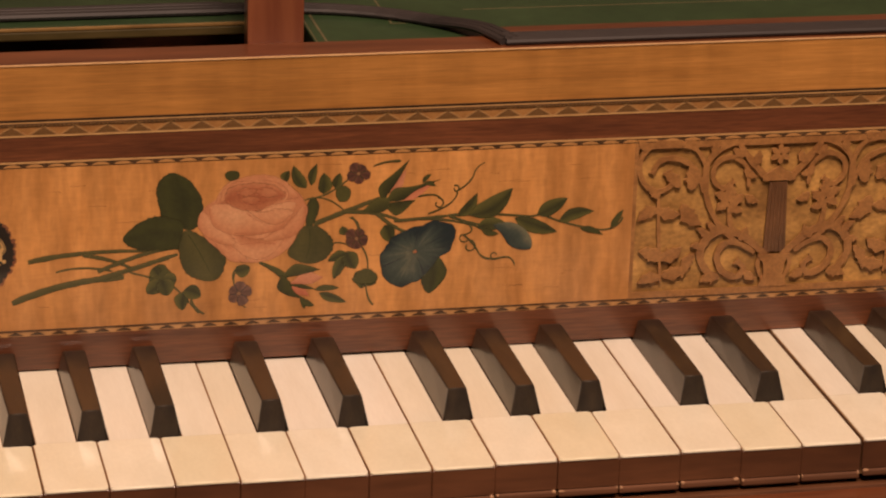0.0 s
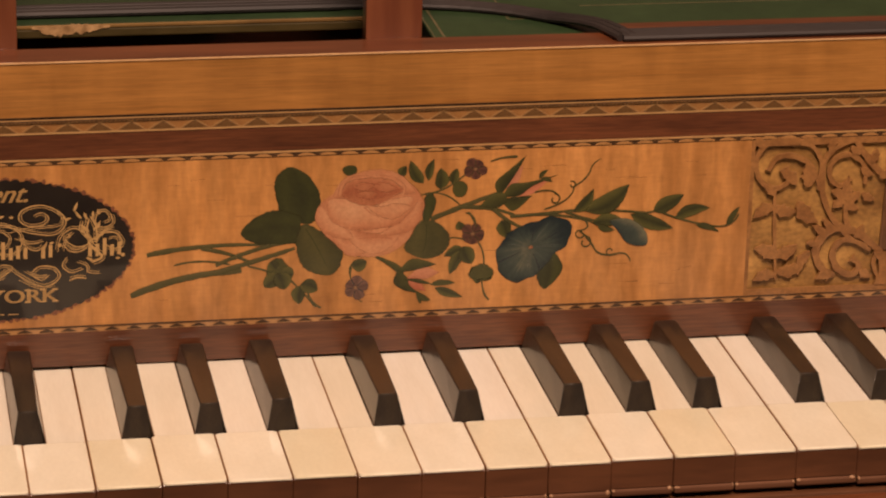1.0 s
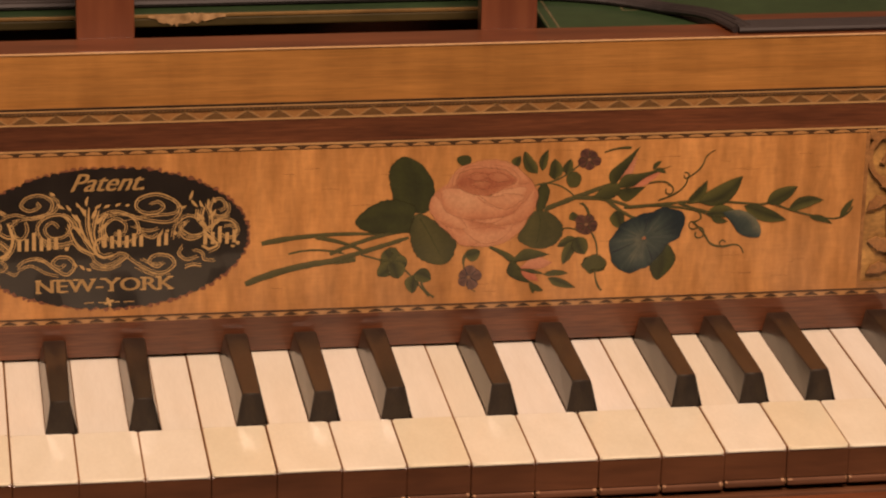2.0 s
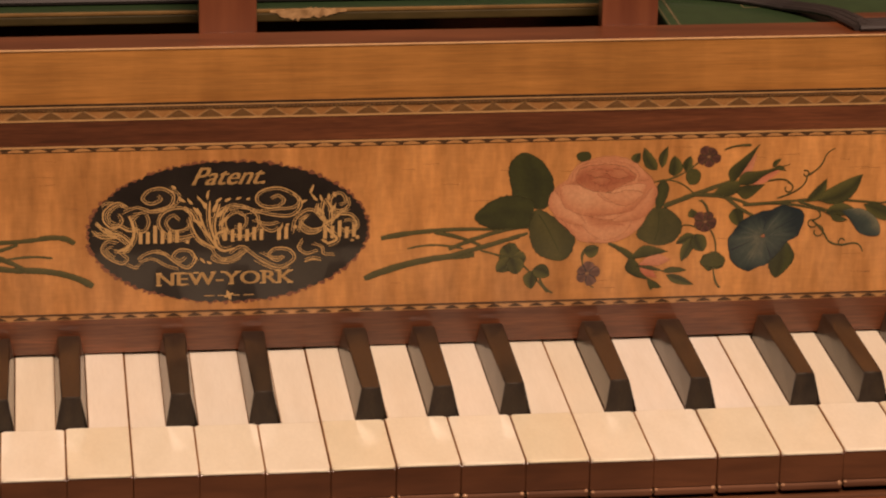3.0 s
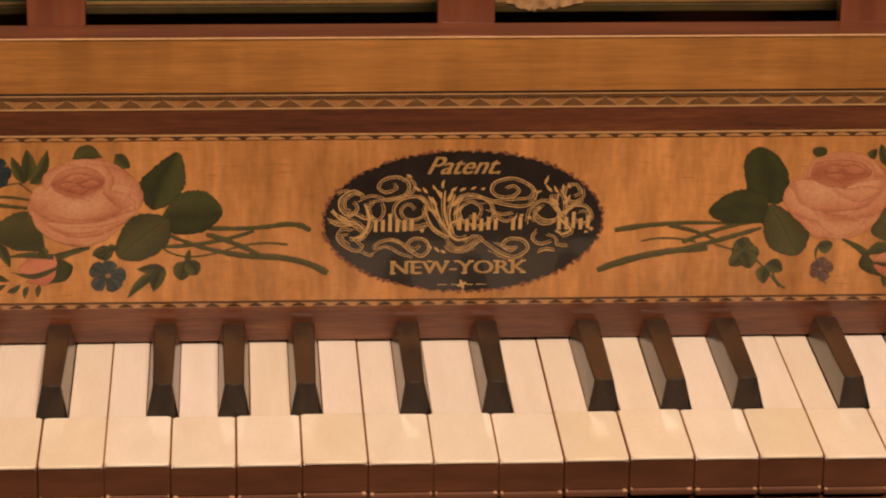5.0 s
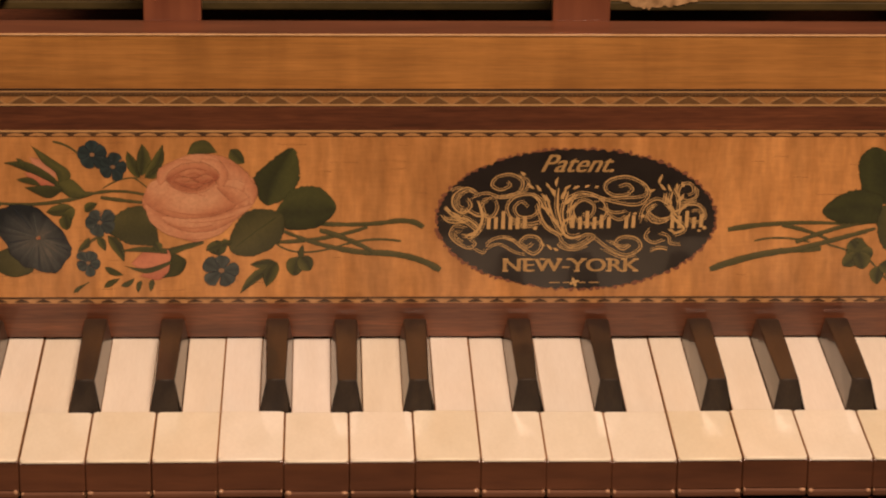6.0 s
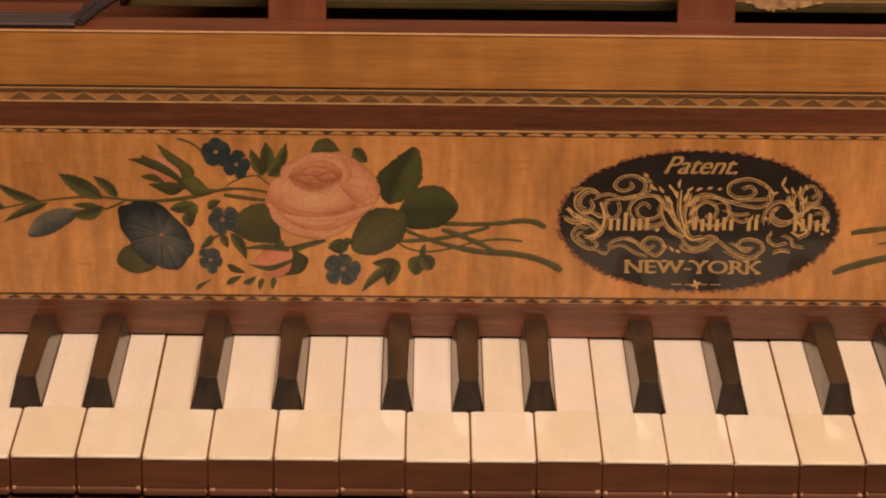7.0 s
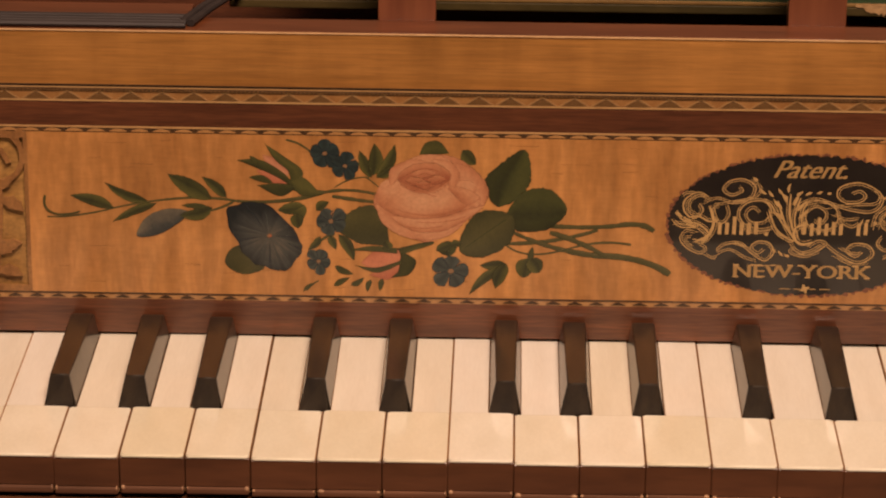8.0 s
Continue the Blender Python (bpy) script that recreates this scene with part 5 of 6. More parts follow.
def oval_plaque():
    LAYER[0] = 0
    oval = tagged(new("oval_plaque"), "black japanned oval with gilt lettering and flourishes")
    oval.parent = nameboard
    rng = random.Random(3)
    rx, rz = 53.6, 28.9
    # a feathered border: rusty dabs under a ragged black edge
    for i in range(120):
        a = 2 * math.pi * (i + 0.9 * rng.random()) / 120
        x, z = OX + (rx - 0.5) * math.cos(a), OZ + (rz - 0.5) * math.sin(a)
        reach = rng.uniform(0.1, 1.5)
        leaf(oval, x - 2.0 * math.cos(a), z - 2.0 * math.sin(a), x + reach * math.cos(a), z + reach * math.sin(a), rng.uniform(1.4, 2.8), FRINGE, 0.9)
    outline = []
    for i in range(260):
        a = 2 * math.pi * (i + 0.4 * rng.random()) / 260
        k = 0.35 * math.sin(i * 1.9) + rng.uniform(-0.45, 0.45)
        outline.append((OX + (rx - 0.7 + k) * math.cos(a), OZ + (rz - 0.7 + k) * math.sin(a)))
    coat("black_ground", outline, BLACK_PAINT, oval, 0)
    for dx in (0.0, 0.4):
        letters("Patent.", 143.2 + dx, 68.2, 27.4, 7.0, 0.5, oval)
    for dx in (0.0, 0.5):
        letters("NEW-YORK", 129.6 + dx, 28.0, 51.8, 5.2, 0.0, oval)
    # small serifs of the capitals
    both, head, foot = (28.2, 33.0), (33.0,), (28.2,)
    for u, ends in ((0.012, both), (0.14, head), (0.185, both), (0.285, head), (0.41, head), (0.485, head), (0.59, head), (0.54, foot), (0.775, both), (0.885, both), (0.975, both)):
        for z in ends:
            x = 129.9 + 51.8 * u
            coat("serif", [(x - 1.1, z - 0.3), (x + 1.1, z - 0.3), (x + 1.1, z + 0.3), (x - 1.1, z + 0.3)], GILT, oval, 0)
    # the maker's words as plain upright bars
    for x0, count, z0, h in ((123.0, 6, 45.2, 5.2), (155.0, 6, 45.4, 5.2), (175.4, 2, 45.4, 5.0), (193.0, 5, 45.6, 5.0)):
        for i in range(count):
            x = x0 + i * 2.75
            up = h + (2.2 if i % 5 == 2 else 0.0) + rng.uniform(-0.4, 0.4)
            foot = z0 + rng.uniform(-0.4, 0.3)
            coat("word_bar", [(x, foot), (x + 1.5, foot), (x + 1.65, foot + up), (x + 0.15, foot + up)], GILT, oval, 0.3)
    for x, z in ((141.5, 45.6), (182.4, 50.6), (206.2, 45.8)):
        blob(oval, x, z, 0.8, 0.8, 0, GILT, 0, "dot")
    # pen flourishes and small leaves round the words
    pen(oval, [(116.9, 57.4), (122.7, 59.5), (128.7, 57.6), (135.1, 59.8), (136.8, 64.4), (132.5, 67.6), (126.9, 66.7), (124.4, 63.2), (127.8, 60.8), (132.1, 62.6), (130.8, 64.9)], 0.8)
    pen(oval, [(119.0, 56.4), (130.8, 58.5), (137.6, 60.7), (138.9, 64.8), (135.0, 67.5)], 0.5)
    pen(oval, [(119.2, 60.5), (115.0, 62.1), (110.3, 58.8), (110.3, 54.3), (114.1, 51.5), (117.3, 54.6), (115.8, 57.8)], 1.1)
    pen(oval, [(120.1, 59.6), (115.8, 61.2), (112.0, 58.3), (112.0, 54.7), (114.5, 53.3)], 0.6)
    pen(oval, [(106.8, 53.9), (110.2, 50.6), (115.8, 49.2), (119.7, 45.5), (117.9, 42.7), (113.7, 43.2)], 1.3)
    pen(oval, [(106.0, 48.9), (109.8, 49.3), (114.9, 47.8), (119.2, 44.1)], 0.7)
    pen(oval, [(123.5, 57.7), (120.5, 55.0), (121.4, 50.9), (125.2, 49.9), (127.4, 53.6), (126.5, 57.2)], 0.9)
    pen(oval, [(115.8, 46.0), (111.1, 46.9), (108.9, 43.3), (111.5, 39.6), (116.6, 37.2), (119.2, 39.5), (116.7, 41.8)], 0.8)
    pen(oval, [(113.7, 44.6), (111.1, 44.2), (111.1, 41.9), (114.1, 39.6)], 0.5)
    pen(oval, [(117.9, 37.2), (121.8, 35.3), (123.1, 36.7)], 0.6)
    pen(oval, [(144.6, 49.2), (139.0, 47.9), (133.0, 49.8), (131.0, 54.0), (133.8, 58.0), (139.8, 58.9), (143.0, 55.2), (140.7, 51.1), (136.0, 50.5), (133.8, 53.5), (136.2, 56.0), (138.5, 53.9)], 0.9)
    pen(oval, [(143.7, 47.4), (137.3, 46.6), (132.1, 48.5)], 0.5)
    pen(oval, [(152.4, 43.1), (148.4, 50.1), (145.4, 59.2)], 1.5)
    pen(oval, [(152.8, 43.6), (150.1, 52.8), (150.1, 61.9)], 1.6)
    pen(oval, [(153.7, 44.0), (151.9, 51.9), (153.9, 60.5)], 1.2)
    pen(oval, [(151.9, 42.7), (145.4, 47.4), (142.0, 55.6)], 1.4)
    pen(oval, [(154.9, 45.9), (154.8, 54.6), (157.4, 59.5)], 1.0)
    pen(oval, [(153.2, 42.7), (146.8, 45.5), (143.7, 50.1)], 1.0)
    pen(oval, [(151.8, 56.0), (158.7, 59.7), (166.4, 57.1), (168.2, 51.6), (164.4, 47.8), (157.9, 49.0), (156.1, 53.6), (159.8, 56.8), (163.5, 54.4), (162.2, 50.8), (159.4, 51.8)], 0.9)
    pen(oval, [(150.5, 55.1), (161.3, 58.6), (172.1, 55.7), (180.7, 54.9), (184.9, 59.2), (182.7, 63.7), (175.8, 66.8), (168.9, 65.1), (167.5, 61.4), (170.7, 58.7), (175.9, 58.8), (178.6, 61.3), (176.2, 63.8), (172.8, 62.7)], 0.9)
    pen(oval, [(163.4, 56.3), (173.7, 57.5), (182.4, 58.3), (184.0, 61.9), (181.8, 64.7)], 0.6)
    pen(oval, [(165.6, 53.9), (171.7, 51.6), (176.4, 52.4)], 0.7)
    pen(oval, [(181.7, 47.8), (182.9, 53.7), (187.6, 57.1), (192.4, 54.5), (193.3, 50.8), (188.6, 49.7), (184.6, 52.8), (187.2, 54.6)], 1.0)
    pen(oval, [(183.8, 48.2), (185.1, 52.3), (188.0, 55.5)], 0.5)
    pen(oval, [(195.5, 50.3), (192.8, 55.4), (193.5, 60.4)], 1.3)
    pen(oval, [(196.3, 51.2), (196.2, 57.6), (193.9, 61.8)], 1.2)
    pen(oval, [(194.6, 52.2), (191.0, 56.3), (191.4, 60.0)], 0.9)
    pen(oval, [(201.9, 62.6), (202.4, 58.9), (199.2, 57.1), (196.1, 59.0), (196.9, 62.6), (199.9, 63.3), (201.1, 60.5), (198.9, 59.4)], 0.8)
    pen(oval, [(195.9, 50.3), (198.4, 54.6), (203.6, 54.6), (205.9, 50.6), (202.9, 48.4), (199.4, 50.3)], 1.1)
    pen(oval, [(200.6, 52.1), (203.6, 52.5), (205.0, 49.7)], 0.5)
    pen(oval, [(122.9, 38.1), (125.7, 40.8), (131.3, 41.6), (136.0, 37.9), (141.2, 34.8), (144.6, 38.2), (142.7, 42.1), (138.2, 42.7), (135.6, 39.9), (138.6, 37.6), (141.2, 39.4)], 0.9)
    pen(oval, [(122.7, 36.7), (127.8, 38.9), (133.4, 35.8), (138.2, 34.4)], 0.6)
    pen(oval, [(150.2, 42.7), (152.8, 39.0), (158.0, 37.5), (164.5, 42.0), (161.0, 43.5), (157.1, 40.8)], 0.8)
    pen(oval, [(153.7, 37.6), (158.9, 38.9), (162.8, 41.6)], 0.6)
    pen(oval, [(162.7, 42.5), (169.3, 37.4), (176.7, 34.2), (182.3, 37.6), (180.5, 41.6), (174.8, 42.4), (171.9, 39.4), (175.4, 36.8), (178.4, 38.8)], 0.9)
    pen(oval, [(166.7, 37.4), (174.1, 33.6), (180.6, 34.4)], 0.5)
    pen(oval, [(152.4, 40.8), (150.3, 39.0), (152.4, 37.2), (157.2, 36.6), (161.9, 38.4)], 0.6)
    pen(oval, [(185.2, 45.9), (183.3, 42.2), (186.6, 39.4), (191.3, 40.7)], 0.8)
    pen(oval, [(188.7, 43.5), (192.2, 42.1), (193.1, 39.3), (197.5, 38.6)], 0.8)
    pen(oval, [(185.8, 36.2), (188.8, 37.3), (192.3, 36.8)], 1.2)
    leaf(oval, 137.6, 67.1, 135.5, 68.4, 1.3, GILT)
    leaf(oval, 141.1, 61.6, 138.0, 64.3, 1.3, GILT)
    leaf(oval, 143.6, 60.6, 141.5, 63.4, 1.3, GILT)
    leaf(oval, 147.1, 61.9, 145.3, 64.2, 1.3, GILT)
    leaf(oval, 149.2, 62.4, 150.0, 66.4, 1.3, GILT)
    leaf(oval, 152.2, 61.4, 154.8, 63.2, 1.3, GILT)
    leaf(oval, 155.6, 61.4, 158.2, 62.7, 1.3, GILT)
    leaf(oval, 159.9, 62.2, 162.1, 63.1, 1.3, GILT)
    leaf(oval, 163.8, 62.2, 165.5, 62.6, 1.3, GILT)
    leaf(oval, 187.9, 63.7, 189.5, 67.7, 1.3, GILT)
    leaf(oval, 190.9, 60.9, 188.3, 64.1, 1.3, GILT)
    leaf(oval, 193.1, 60.4, 191.7, 63.6, 1.3, GILT)
    leaf(oval, 195.2, 60.8, 195.2, 64.0, 1.3, GILT)
    leaf(oval, 197.8, 62.2, 196.9, 64.5, 1.3, GILT)
    leaf(oval, 184.5, 60.5, 187.0, 61.4, 1.3, GILT)
    leaf(oval, 148.1, 36.8, 145.9, 39.1, 1.3, GILT)
    leaf(oval, 150.7, 36.7, 148.5, 37.7, 1.3, GILT)
    leaf(oval, 175.6, 48.8, 177.7, 52.4, 1.3, GILT)
    leaf(oval, 178.6, 51.5, 180.3, 51.9, 1.3, GILT)
    leaf(oval, 192.1, 45.3, 195.6, 43.0, 1.3, GILT)
    leaf(oval, 203.4, 44.7, 205.1, 44.7, 1.3, GILT)
    leaf(oval, 109.4, 52.0, 107.3, 54.8, 1.3, GILT)
    leaf(oval, 143.8, 40.0, 145.5, 38.2, 1.3, GILT)
    pen(oval, [(119.7, 56.4), (121.4, 50.5), (119.7, 45.0), (114.9, 42.3)], 2.2)
    pen(oval, [(112.0, 52.0), (115.8, 52.4), (119.7, 50.5), (123.5, 51.3)], 1.3)
    pen(oval, [(157.0, 50.0), (152.8, 48.6), (151.9, 44.5), (155.0, 41.7), (159.3, 42.6)], 2.0)
    pen(oval, [(197.1, 53.5), (193.3, 51.3), (196.0, 48.0), (198.2, 45.2), (194.3, 43.4)], 2.0)
    pen(oval, [(139.4, 59.3), (142.8, 57.5), (145.4, 52.9), (150.2, 46.4)], 1.0)
    pen(oval, [(105.5, 51.1), (108.1, 48.4), (112.4, 47.8), (116.7, 49.2)], 0.9)
    pen(oval, [(109.4, 60.2), (111.1, 61.5), (114.1, 61.5)], 0.7)
    pen(oval, [(167.3, 54.4), (170.4, 50.2), (173.9, 48.8), (176.4, 50.6)], 0.8)
    pen(oval, [(183.8, 50.9), (186.0, 48.2), (189.5, 47.7), (192.5, 49.0)], 0.9)
    pen(oval, [(194.9, 56.7), (197.1, 55.3), (200.1, 55.8), (203.1, 57.1)], 0.7)
    pen(oval, [(128.7, 41.7), (133.4, 40.2), (137.8, 36.5)], 0.6)
    pen(oval, [(168.8, 40.6), (173.6, 38.2), (177.5, 38.2)], 0.6)
    for ax, az, bx, bz in ((147.1, 56.0, 143.6, 59.7), (148.8, 58.3, 146.2, 62.4), (151.0, 57.3, 153.1, 61.9), (152.3, 55.0, 155.7, 59.1), (148.0, 51.9, 143.2, 54.7), (153.2, 51.8, 157.0, 55.9)):
        leaf(oval, ax, az, bx, bz, 1.8, GILT)
    for ax, az, bx, bz in ((113.7, 49.2, 109.4, 52.5), (115.4, 47.8, 111.1, 49.7), (193.6, 55.4, 190.1, 58.6), (195.3, 56.3, 197.9, 59.9), (194.5, 53.1, 191.1, 54.5), (196.7, 53.5, 199.7, 56.2)):
        leaf(oval, ax, az, bx, bz, 1.6, GILT)
    for a, b in ((147.5, 151.5), (152.8, 155.2), (158.8, 161.2), (162.5, 166.5)):
        stem(oval, a, 23.5, (a + b) / 2, 23.6, b, 23.5, 0.4, 0.4, GILT)
    blob(oval, 157, 23.6, 1.5, 1.5, 45, GILT, 4, "star", 0.4)


oval_plaque()

# ---- small cracks across the veneer ----
rng = random.Random(21)
for n in range(90):
    x, z = rng.uniform(-130, 445), rng.choice((rng.uniform(66, 80), rng.uniform(20, 34), rng.uniform(20, 80)))
    ln = rng.uniform(3, 11)
    if abs(x - OX) > 60 and not (x > 60 and x < 104 and 38 < z < 56):
        LAYER[0] = -40  # in the veneer, under all paint
        stem(nameboard, x, z, x + ln / 2, z + rng.uniform(-0.3, 0.3), x + ln, z + rng.uniform(-0.4, 0.4), 0.1, 0.22, CRACK).name = "crack"

# ---- pierced fret panels with a lyre ----


def fret_panel(centre):
    """Centre in millimetres. A gilt-brown sawn fret of scrolls and leaves before a recessed silk ground."""
    half, z0, z1 = 59.5, 17.6, 82.2
    panel = tagged(new("fret_panel"), "pierced scrolling fret with a lyre over a golden silk ground")
    panel.parent = nameboard
    box("silk_ground", (centre - half) / 1000, (centre + half) / 1000, FACE + 0.0014, FACE + 0.006, z0 / 1000, z1 / 1000, SILK, panel, 0, "golden silk behind the fret")
    y0, y1 = FACE - 0.0002, FACE + 0.0008

    step = [0]

    def rise():
        step[0] += 1
        return y0 - 0.000004 * step[0]

    def both(make):
        for side in (1, -1):
            make(side)

    def vine(knots, w):
        def make(side):
            n = 7 * (len(knots) - 1)
            pts = [(centre + side * x, z) for x, z in smooth(knots, n)]
            ws = [w * 0.85 * (0.75 + 0.35 * math.sin(math.pi * i / n) + 0.12 * math.sin(i * 1.3)) for i in range(n)] + [w * 1.3]
            part("scroll", ribbon(bmesh.new(), pts, ws, rise(), y1), FRET, panel)
        both(make)

    def frond(ax, az, tx, tz, w):
        def make(side):
            pts, ws = [], []
            for i in range(11):
                s = i / 10
                d = math.hypot(tx - ax, tz - az)
                o = 0.12 * d * math.sin(math.pi * s)
                pts.append((centre + side * (ax + (tx - ax) * s - (tz - az) / d * o), az + (tz - az) * s + (tx - ax) / d * o))
                ws.append(0.4 + w * 0.66 * math.sin(math.pi * s ** 0.8) * (1 + 0.25 * math.sin(s * 20)))
            part("fret_leaf", ribbon(bmesh.new(), pts, ws, rise(), y1), FRET, panel)
        both(make)

    # the frame of the fret
    for a, b, c, d in ((-half, half, z1 - 2.6, z1), (-half, half, z0, z0 + 2.4)):
        part("fret_rail", prism(bmesh.new(), [(( centre + a) / 1000, c / 1000), ((centre + b) / 1000, c / 1000), ((centre + b) / 1000, d / 1000), ((centre + a) / 1000, d / 1000)], rise(), y1), FRET, panel)
    for a in (-half, half - 1.4):
        part("fret_rail", prism(bmesh.new(), [((centre + a) / 1000, z0 / 1000), ((centre + a + 1.4) / 1000, z0 / 1000), ((centre + a + 1.4) / 1000, z1 / 1000), ((centre + a) / 1000, z1 / 1000)], rise(), y1), FRET, panel)
    # scrolls and leaves, mirrored about the lyre
    vine([(8.2, 34.7), (19.2, 42.0), (27.3, 53.2), (30.6, 65.6), (29.0, 73.9), (22.0, 79.7), (12.4, 81.1)], 2.4)
    vine([(29.5, 58.5), (30.2, 70.3), (34.8, 78.8), (44.7, 82.5), (53.7, 80.1), (57.5, 73.3), (55.2, 65.5), (49.3, 61.8), (43.7, 65.0), (45.2, 70.5)], 2.2)
    vine([(30.8, 60.9), (34.4, 70.4), (42.0, 75.0), (48.8, 74.6), (52.2, 69.4)], 2.2)
    vine([(12.3, 62.4), (13.5, 70.5), (19.4, 74.9), (25.7, 72.9), (27.2, 66.6), (22.7, 62.0), (18.3, 65.1)], 2.2)
    vine([(3.1, 32.8), (13.3, 41.7), (23.5, 44.5), (29.7, 39.2), (30.3, 32.0), (24.1, 23.4)], 3.6)
    vine([(9.4, 36.2), (18.6, 39.6), (23.7, 35.0), (21.6, 27.8), (15.3, 24.6), (12.5, 28.3), (15.7, 31.5)], 2.8)
    vine([(46.6, 23.8), (47.8, 38.2), (48.8, 52.4), (49.1, 61.8)], 1.5)
    vine([(16.9, 79.9), (10.6, 71.7), (4.3, 64.9)], 2.8)
    vine([(19.9, 54.3), (19.0, 47.2), (16.4, 42.3)], 2.2)
    vine([(5.6, 34.1), (6.6, 28.9), (4.3, 23.0)], 1.8)
    frond(48.9, 54.3, 57.2, 50.0, 6.5)
    frond(48.9, 54.3, 39.8, 52.4, 6.5)
    frond(49.1, 59.0, 53.8, 63.4, 5.0)
    frond(39.1, 56.1, 30.7, 47.3, 8.5)
    frond(47.5, 32.9, 56.1, 37.2, 7.5)
    frond(47.6, 34.4, 38.5, 38.2, 7.5)
    frond(46.7, 25.7, 55.8, 23.8, 6.0)
    frond(46.3, 27.1, 35.8, 30.4, 7.0)
    frond(33.2, 35.1, 37.8, 25.3, 5.5)
    frond(20.1, 56.7, 25.9, 59.8, 6.0)
    frond(20.1, 56.7, 14.2, 59.2, 6.0)
    frond(20.2, 57.6, 21.0, 64.2, 6.0)
    frond(20.0, 55.7, 25.0, 53.1, 5.0)
    frond(20.0, 55.7, 14.2, 52.4, 5.0)
    frond(36.2, 62.1, 37.2, 72.4, 8.5)
    frond(40.9, 63.3, 47.6, 69.2, 6.5)
    frond(13.2, 58.7, 7.9, 56.1, 4.0)
    frond(28.0, 41.0, 32.9, 45.9, 4.0)
    frond(24.9, 43.2, 28.9, 48.1, 4.0)
    frond(29.1, 36.7, 34.8, 38.5, 4.0)
    frond(22.3, 24.9, 30.2, 23.4, 5.5)
    frond(19.1, 78.2, 13.9, 75.6, 4.5)
    frond(27.7, 75.8, 27.7, 82.3, 4.5)
    frond(55.5, 78.8, 58.5, 83.5, 4.5)
    frond(40.5, 80.5, 35.1, 83.0, 4.5)
    frond(10.8, 71.7, 8.4, 76.8, 4.5)
    frond(14.4, 69.6, 9.1, 66.5, 4.0)
    frond(15.3, 40.3, 11.9, 45.4, 4.5)
    frond(12.1, 26.8, 7.2, 23.7, 4.5)
    for i in range(6):
        a = i * 1.0472 + 0.5236
        pts = [(centre + r * math.cos(a), 75.5 + r * math.sin(a)) for r in (0.4, 1.6, 3.0, 4.2)]
        part("star_petal", ribbon(bmesh.new(), pts, [0.8, 2.0, 2.2, 0.5], rise(), y1), FRET, panel)
    # the lyre
    for i in range(6):
        x = centre - 4.0 + 1.6 * i
        part("lyre_bar", prism(bmesh.new(), [((x - 0.55) / 1000, 0.0345), ((x + 0.55) / 1000, 0.0345), (((x - centre) * 0.8 + centre + 0.5) / 1000, 0.064), (((x - centre) * 0.8 + centre - 0.5) / 1000, 0.064)], y0 + 0.0001, y1), LYRE, panel)
    part("lyre_back", prism(bmesh.new(), [((centre - 4.6) / 1000, 0.0345), ((centre + 4.6) / 1000, 0.0345), ((centre + 3.7) / 1000, 0.064), ((centre - 3.7) / 1000, 0.064)], y0 + 0.0004, y1), LYRE, panel)
    part("lyre_foot", prism(bmesh.new(), [((centre + a) / 1000, z / 1000) for a, z in ((-6, 20), (6, 20), (4, 25), (4.5, 30), (7, 33.5), (-7, 33.5), (-4.5, 30), (-4, 25))], rise(), y1), FRET, panel)
    part("lyre_yoke", prism(bmesh.new(), [((centre + a) / 1000, z / 1000) for a, z in ((-6.5, 64.5), (6.5, 64.5), (7, 66.5), (3, 68.5), (0, 70.5), (-3, 68.5), (-7, 66.5))], rise(), y1), FRET, panel)


fret_panel(510.5)
fret_panel(-197.5)
strip("end_panel", 0.0175, 0.0822, SATIN, nameboard, 0.0, label="figured satinwood panel", x0=0.570, x1=N1)
strip("end_panel", 0.0175, 0.0822, SATIN, nameboard, 0.0, label="figured satinwood panel", x0=N0, x1=-0.257)
strip("backing_board", 0.0, TOP - 0.004, MAHOGANY, nameboard, -0.0125, 0.017)
# ---- what lies behind the nameboard ----


def under(parent_thing, made, at):
    for ob in made:
        ob.parent = parent_thing
        ob.matrix_parent_inverse = Matrix.Translation(tuple(-c for c in at))


def music_desk():
    at = (0.16, 0.08, TOP - 0.006)
    desk = thing("music_desk", at, "open mahogany frame with square posts on a polished rail", "music desk")
    made = [box("rail", N0, N1, FACE + 0.0005, 0.0865, TOP - 0.006, TOP, MAHOGANY_TOP, None, 0.0004, "polished mahogany rail"),
            box("shelf", N0, -0.0775, 0.0866, 0.106, TOP - 0.005, TOP - 0.0004, MAHOGANY_TOP, None, 0.0004),
            box("shelf", 0.401, N1, 0.0866, 0.1, TOP - 0.005, TOP - 0.0004, MAHOGANY_TOP, None, 0.0004)]
    for x in (-0.0064, 0.1475, 0.301):
        made.append(box("post", x, x + 0.0218, 0.0868, 0.095, TOP - 0.006, 0.25, MAHOGANY_POST, None, 0.0008))
    made.append(box("top_rail", -0.02, 0.34, 0.0868, 0.095, 0.2502, 0.27, MAHOGANY_TOP, None, 0.0008))
    under(desk, made, at)


music_desk()


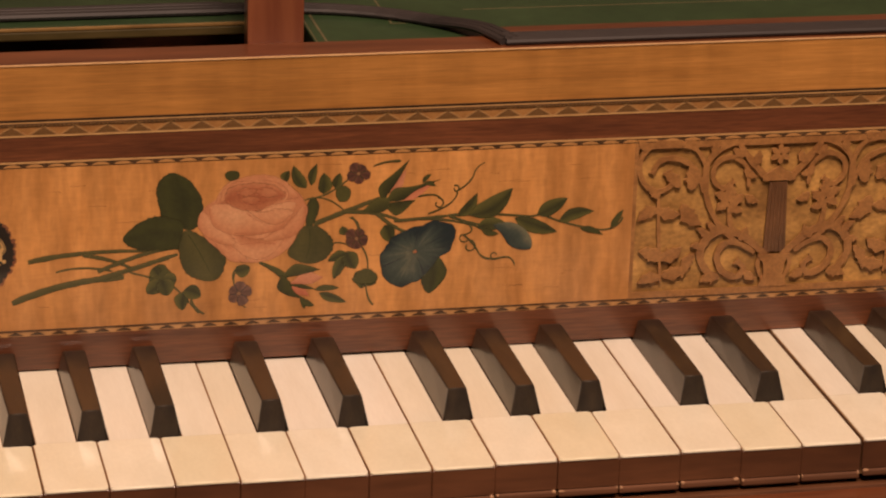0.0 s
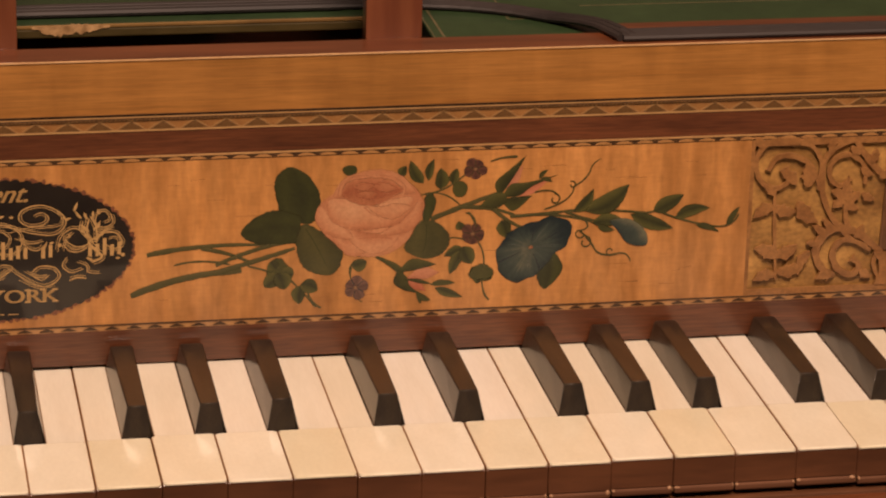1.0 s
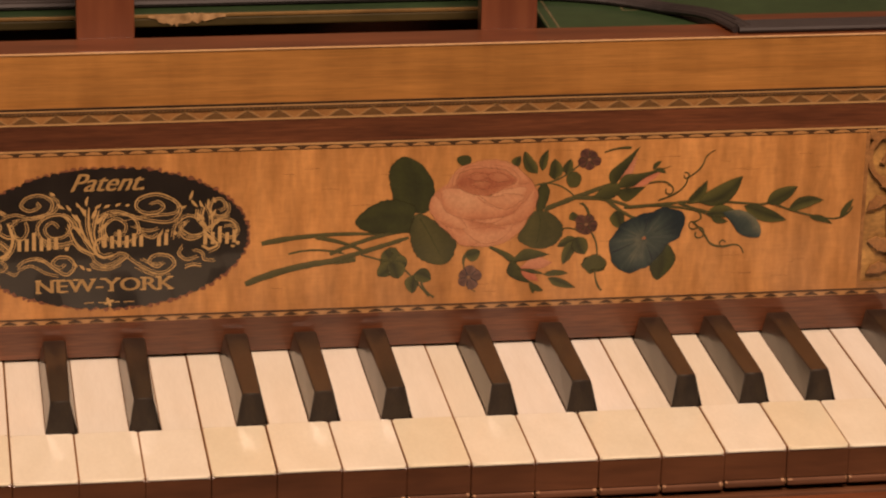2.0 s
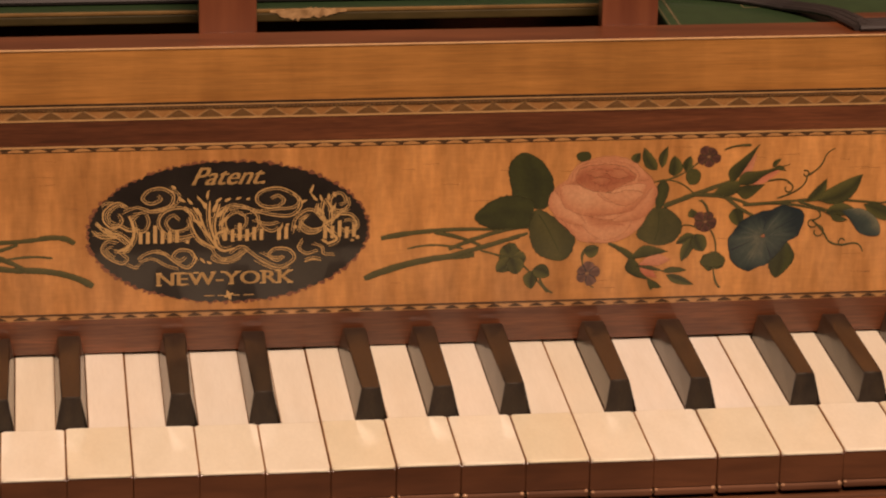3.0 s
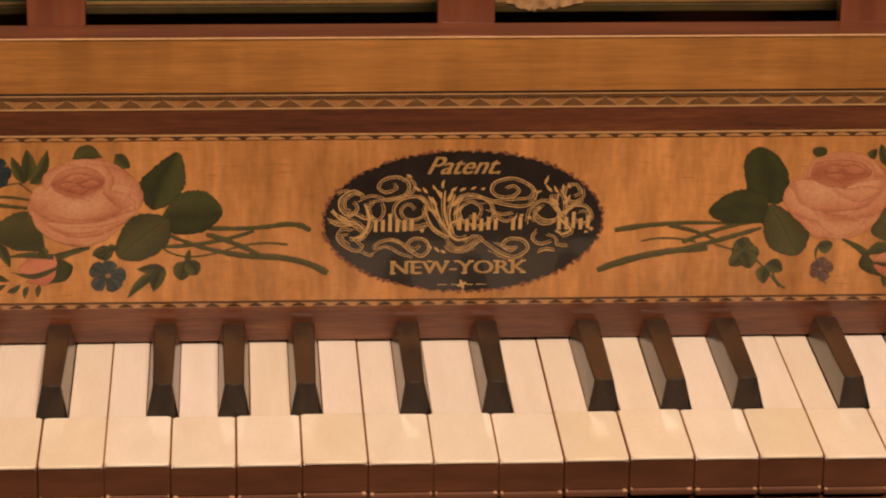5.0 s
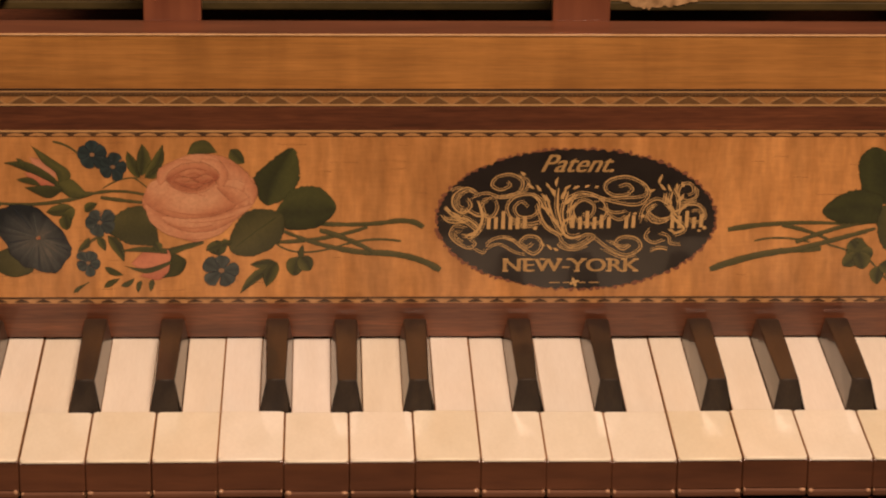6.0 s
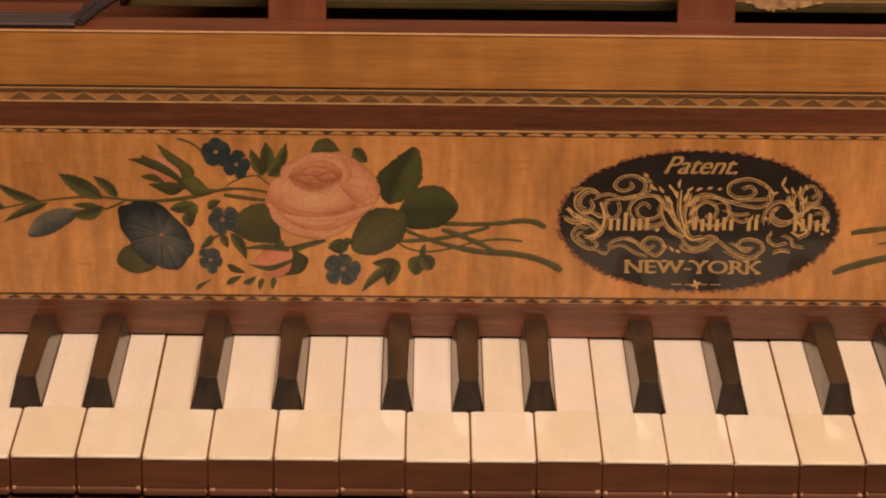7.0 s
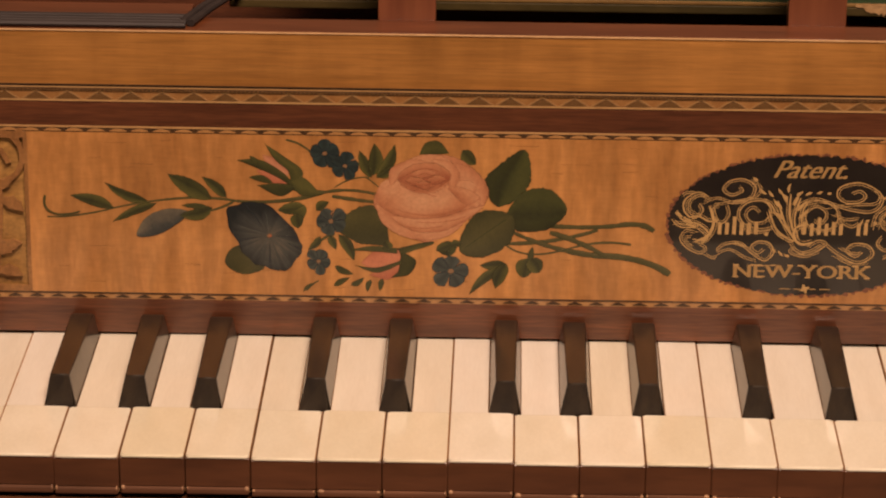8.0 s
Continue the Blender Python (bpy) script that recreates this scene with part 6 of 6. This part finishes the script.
def dust_cover():
    at = (0.1, 0.3, 0.1)
    cover = thing("dust_cover", at, "dark green painted board with a worn gilt front edge", "board")
    made = [box("board", -0.064, 0.3245, 0.1275, 0.55, 0.1155, 0.1193, GREEN_BOARD, None, 0.0006),
            box("gilt_edge", -0.066, 0.3095, 0.1262, 0.1275, 0.1184, 0.1198, GILT_OLD, None, 0.0004, "thin gilt line along the edge"),
            box("edge_moulding", -0.066, 0.3095, 0.1262, 0.1275, 0.1148, 0.1183, OLIVE_EDGE, None, 0.0006, "dark olive front moulding")]
    # a patch where the gilding is rubbed and chipped
    rng = random.Random(8)
    upper, lower = [], []
    for i in range(31):
        s = i / 30
        x = 0.177 + 0.030 * s
        upper.append((x, 0.1194 + 0.0011 * math.sin(math.pi * s) * rng.uniform(0.2, 1.0)))
        lower.append((x, 0.1186 - 0.0030 * math.sin(math.pi * s) ** 1.5 * rng.uniform(0.45, 1.0) - 0.0012 * (0.1 < s < 0.4)))
    bm = prism(bmesh.new(), lower + upper[::-1], 0.1258, 0.1264)
    made.append(part("worn_patch", bm, BARE, None, "bare pale patch where the edge is chipped"))
    under(cover, made, at)
    at = (0.5, 0.3, 0.1)
    side = thing("side_cover", at, "green painted board with thin pale border lines", "board")
    made = [box("board", 0.3290, N1 + 0.2, 0.0885, 0.55, 0.1120, 0.1193, GREEN_BOARD, None, 0.0006)]
    for x0, x1, y0, y1 in ((0.3330, 0.3340, 0.090, 0.25), (0.3630, 0.3638, 0.1195, 0.25), (0.3630, 0.386, 0.1185, 0.1193), (0.396, N1, 0.1352, 0.1359), (0.3295, 0.3300, 0.090, 0.25)):
        made.append(box("border_line", x0, x1, y0, y1, 0.1190, 0.1194, LINE, None))
    under(side, made, at)


dust_cover()


def dark_frame():
    """A dark bar that runs along the rail at both sides and steps back in a bow behind the posts."""
    at = (0.16, 0.1, TOP)
    bar = thing("dark_moulding", at, "dark reeded wooden bar lying on the polished rail", "moulding")

    def sweep(name, path, width, heights):
        """heights: reeds as (offset across, radius)."""
        bm = bmesh.new()
        for off, r in heights:
            rings = []
            for i, (x, y, z) in enumerate(path):
                a, b = path[max(i - 1, 0)], path[min(i + 1, len(path) - 1)]
                d = Vector((b[0] - a[0], b[1] - a[1], 0)).normalized()
                across = Vector((-d.y, d.x, 0))
                ring = []
                for j in range(8):
                    t = 2 * math.pi * j / 8
                    p = Vector((x, y, z + r)) + across * (off + r * 1.15 * math.cos(t)) + Vector((0, 0, r * math.sin(t)))
                    ring.append(bm.verts.new(p))
                rings.append(ring)
            for a, b in zip(rings, rings[1:]):
                for j in range(8):
                    bm.faces.new((a[j], a[(j + 1) % 8], b[(j + 1) % 8], b[j]))
            bm.faces.new(rings[0])
            bm.faces.new(rings[-1][::-1])
        bmesh.ops.recalc_face_normals(bm, faces=bm.faces)
        return part(name, bm, DARK_BAR)
    reeds = [(o, 0.0013) for o in (-0.0051, -0.0017, 0.0017, 0.0051)]
    flat = [(o, 0.0016) for o in (-0.004, 0.0, 0.004)]
    z = TOP + 0.0001
    curve = []
    for i in range(15):
        s = i / 14
        x = (1 - s) ** 2 * 0.300 + 2 * s * (1 - s) * 0.385 + s * s * 0.4005
        y = (1 - s) ** 2 * 0.142 + 2 * s * (1 - s) * 0.142 + s * s * 0.074
        curve.append((x, y, 0.1196 + (z - 0.1196) * min(1, max(0, (0.115 - y) / 0.02)) if y < 0.115 else 0.1196))
    made = [sweep("reeded_bar", [(N0, 0.0770, z), (-0.0775, 0.0770, z)], 0.015, reeds),
            sweep("return_bar", [(-0.0775, 0.0745, z), (-0.072, 0.094, z), (-0.062, 0.128, 0.1215), (-0.058, 0.142, 0.1196)], 0.01, [(o, 0.0014) for o in (-0.0018, 0.0018)]),
            sweep("rear_bar", [(-0.058, 0.142, 0.1196), (0.300, 0.142, 0.1196)], 0.012, flat),
            sweep("bowed_bar", curve, 0.012, [(o, 0.0014) for o in (-0.0032, 0.0, 0.0032)]),
            sweep("front_bar", [(0.3985, 0.0768, z), (N1, 0.0768, z)], 0.014, [(o, 0.0014) for o in (-0.0040, -0.0012, 0.0016, 0.0044)])]
    under(bar, made, at)


dark_frame()
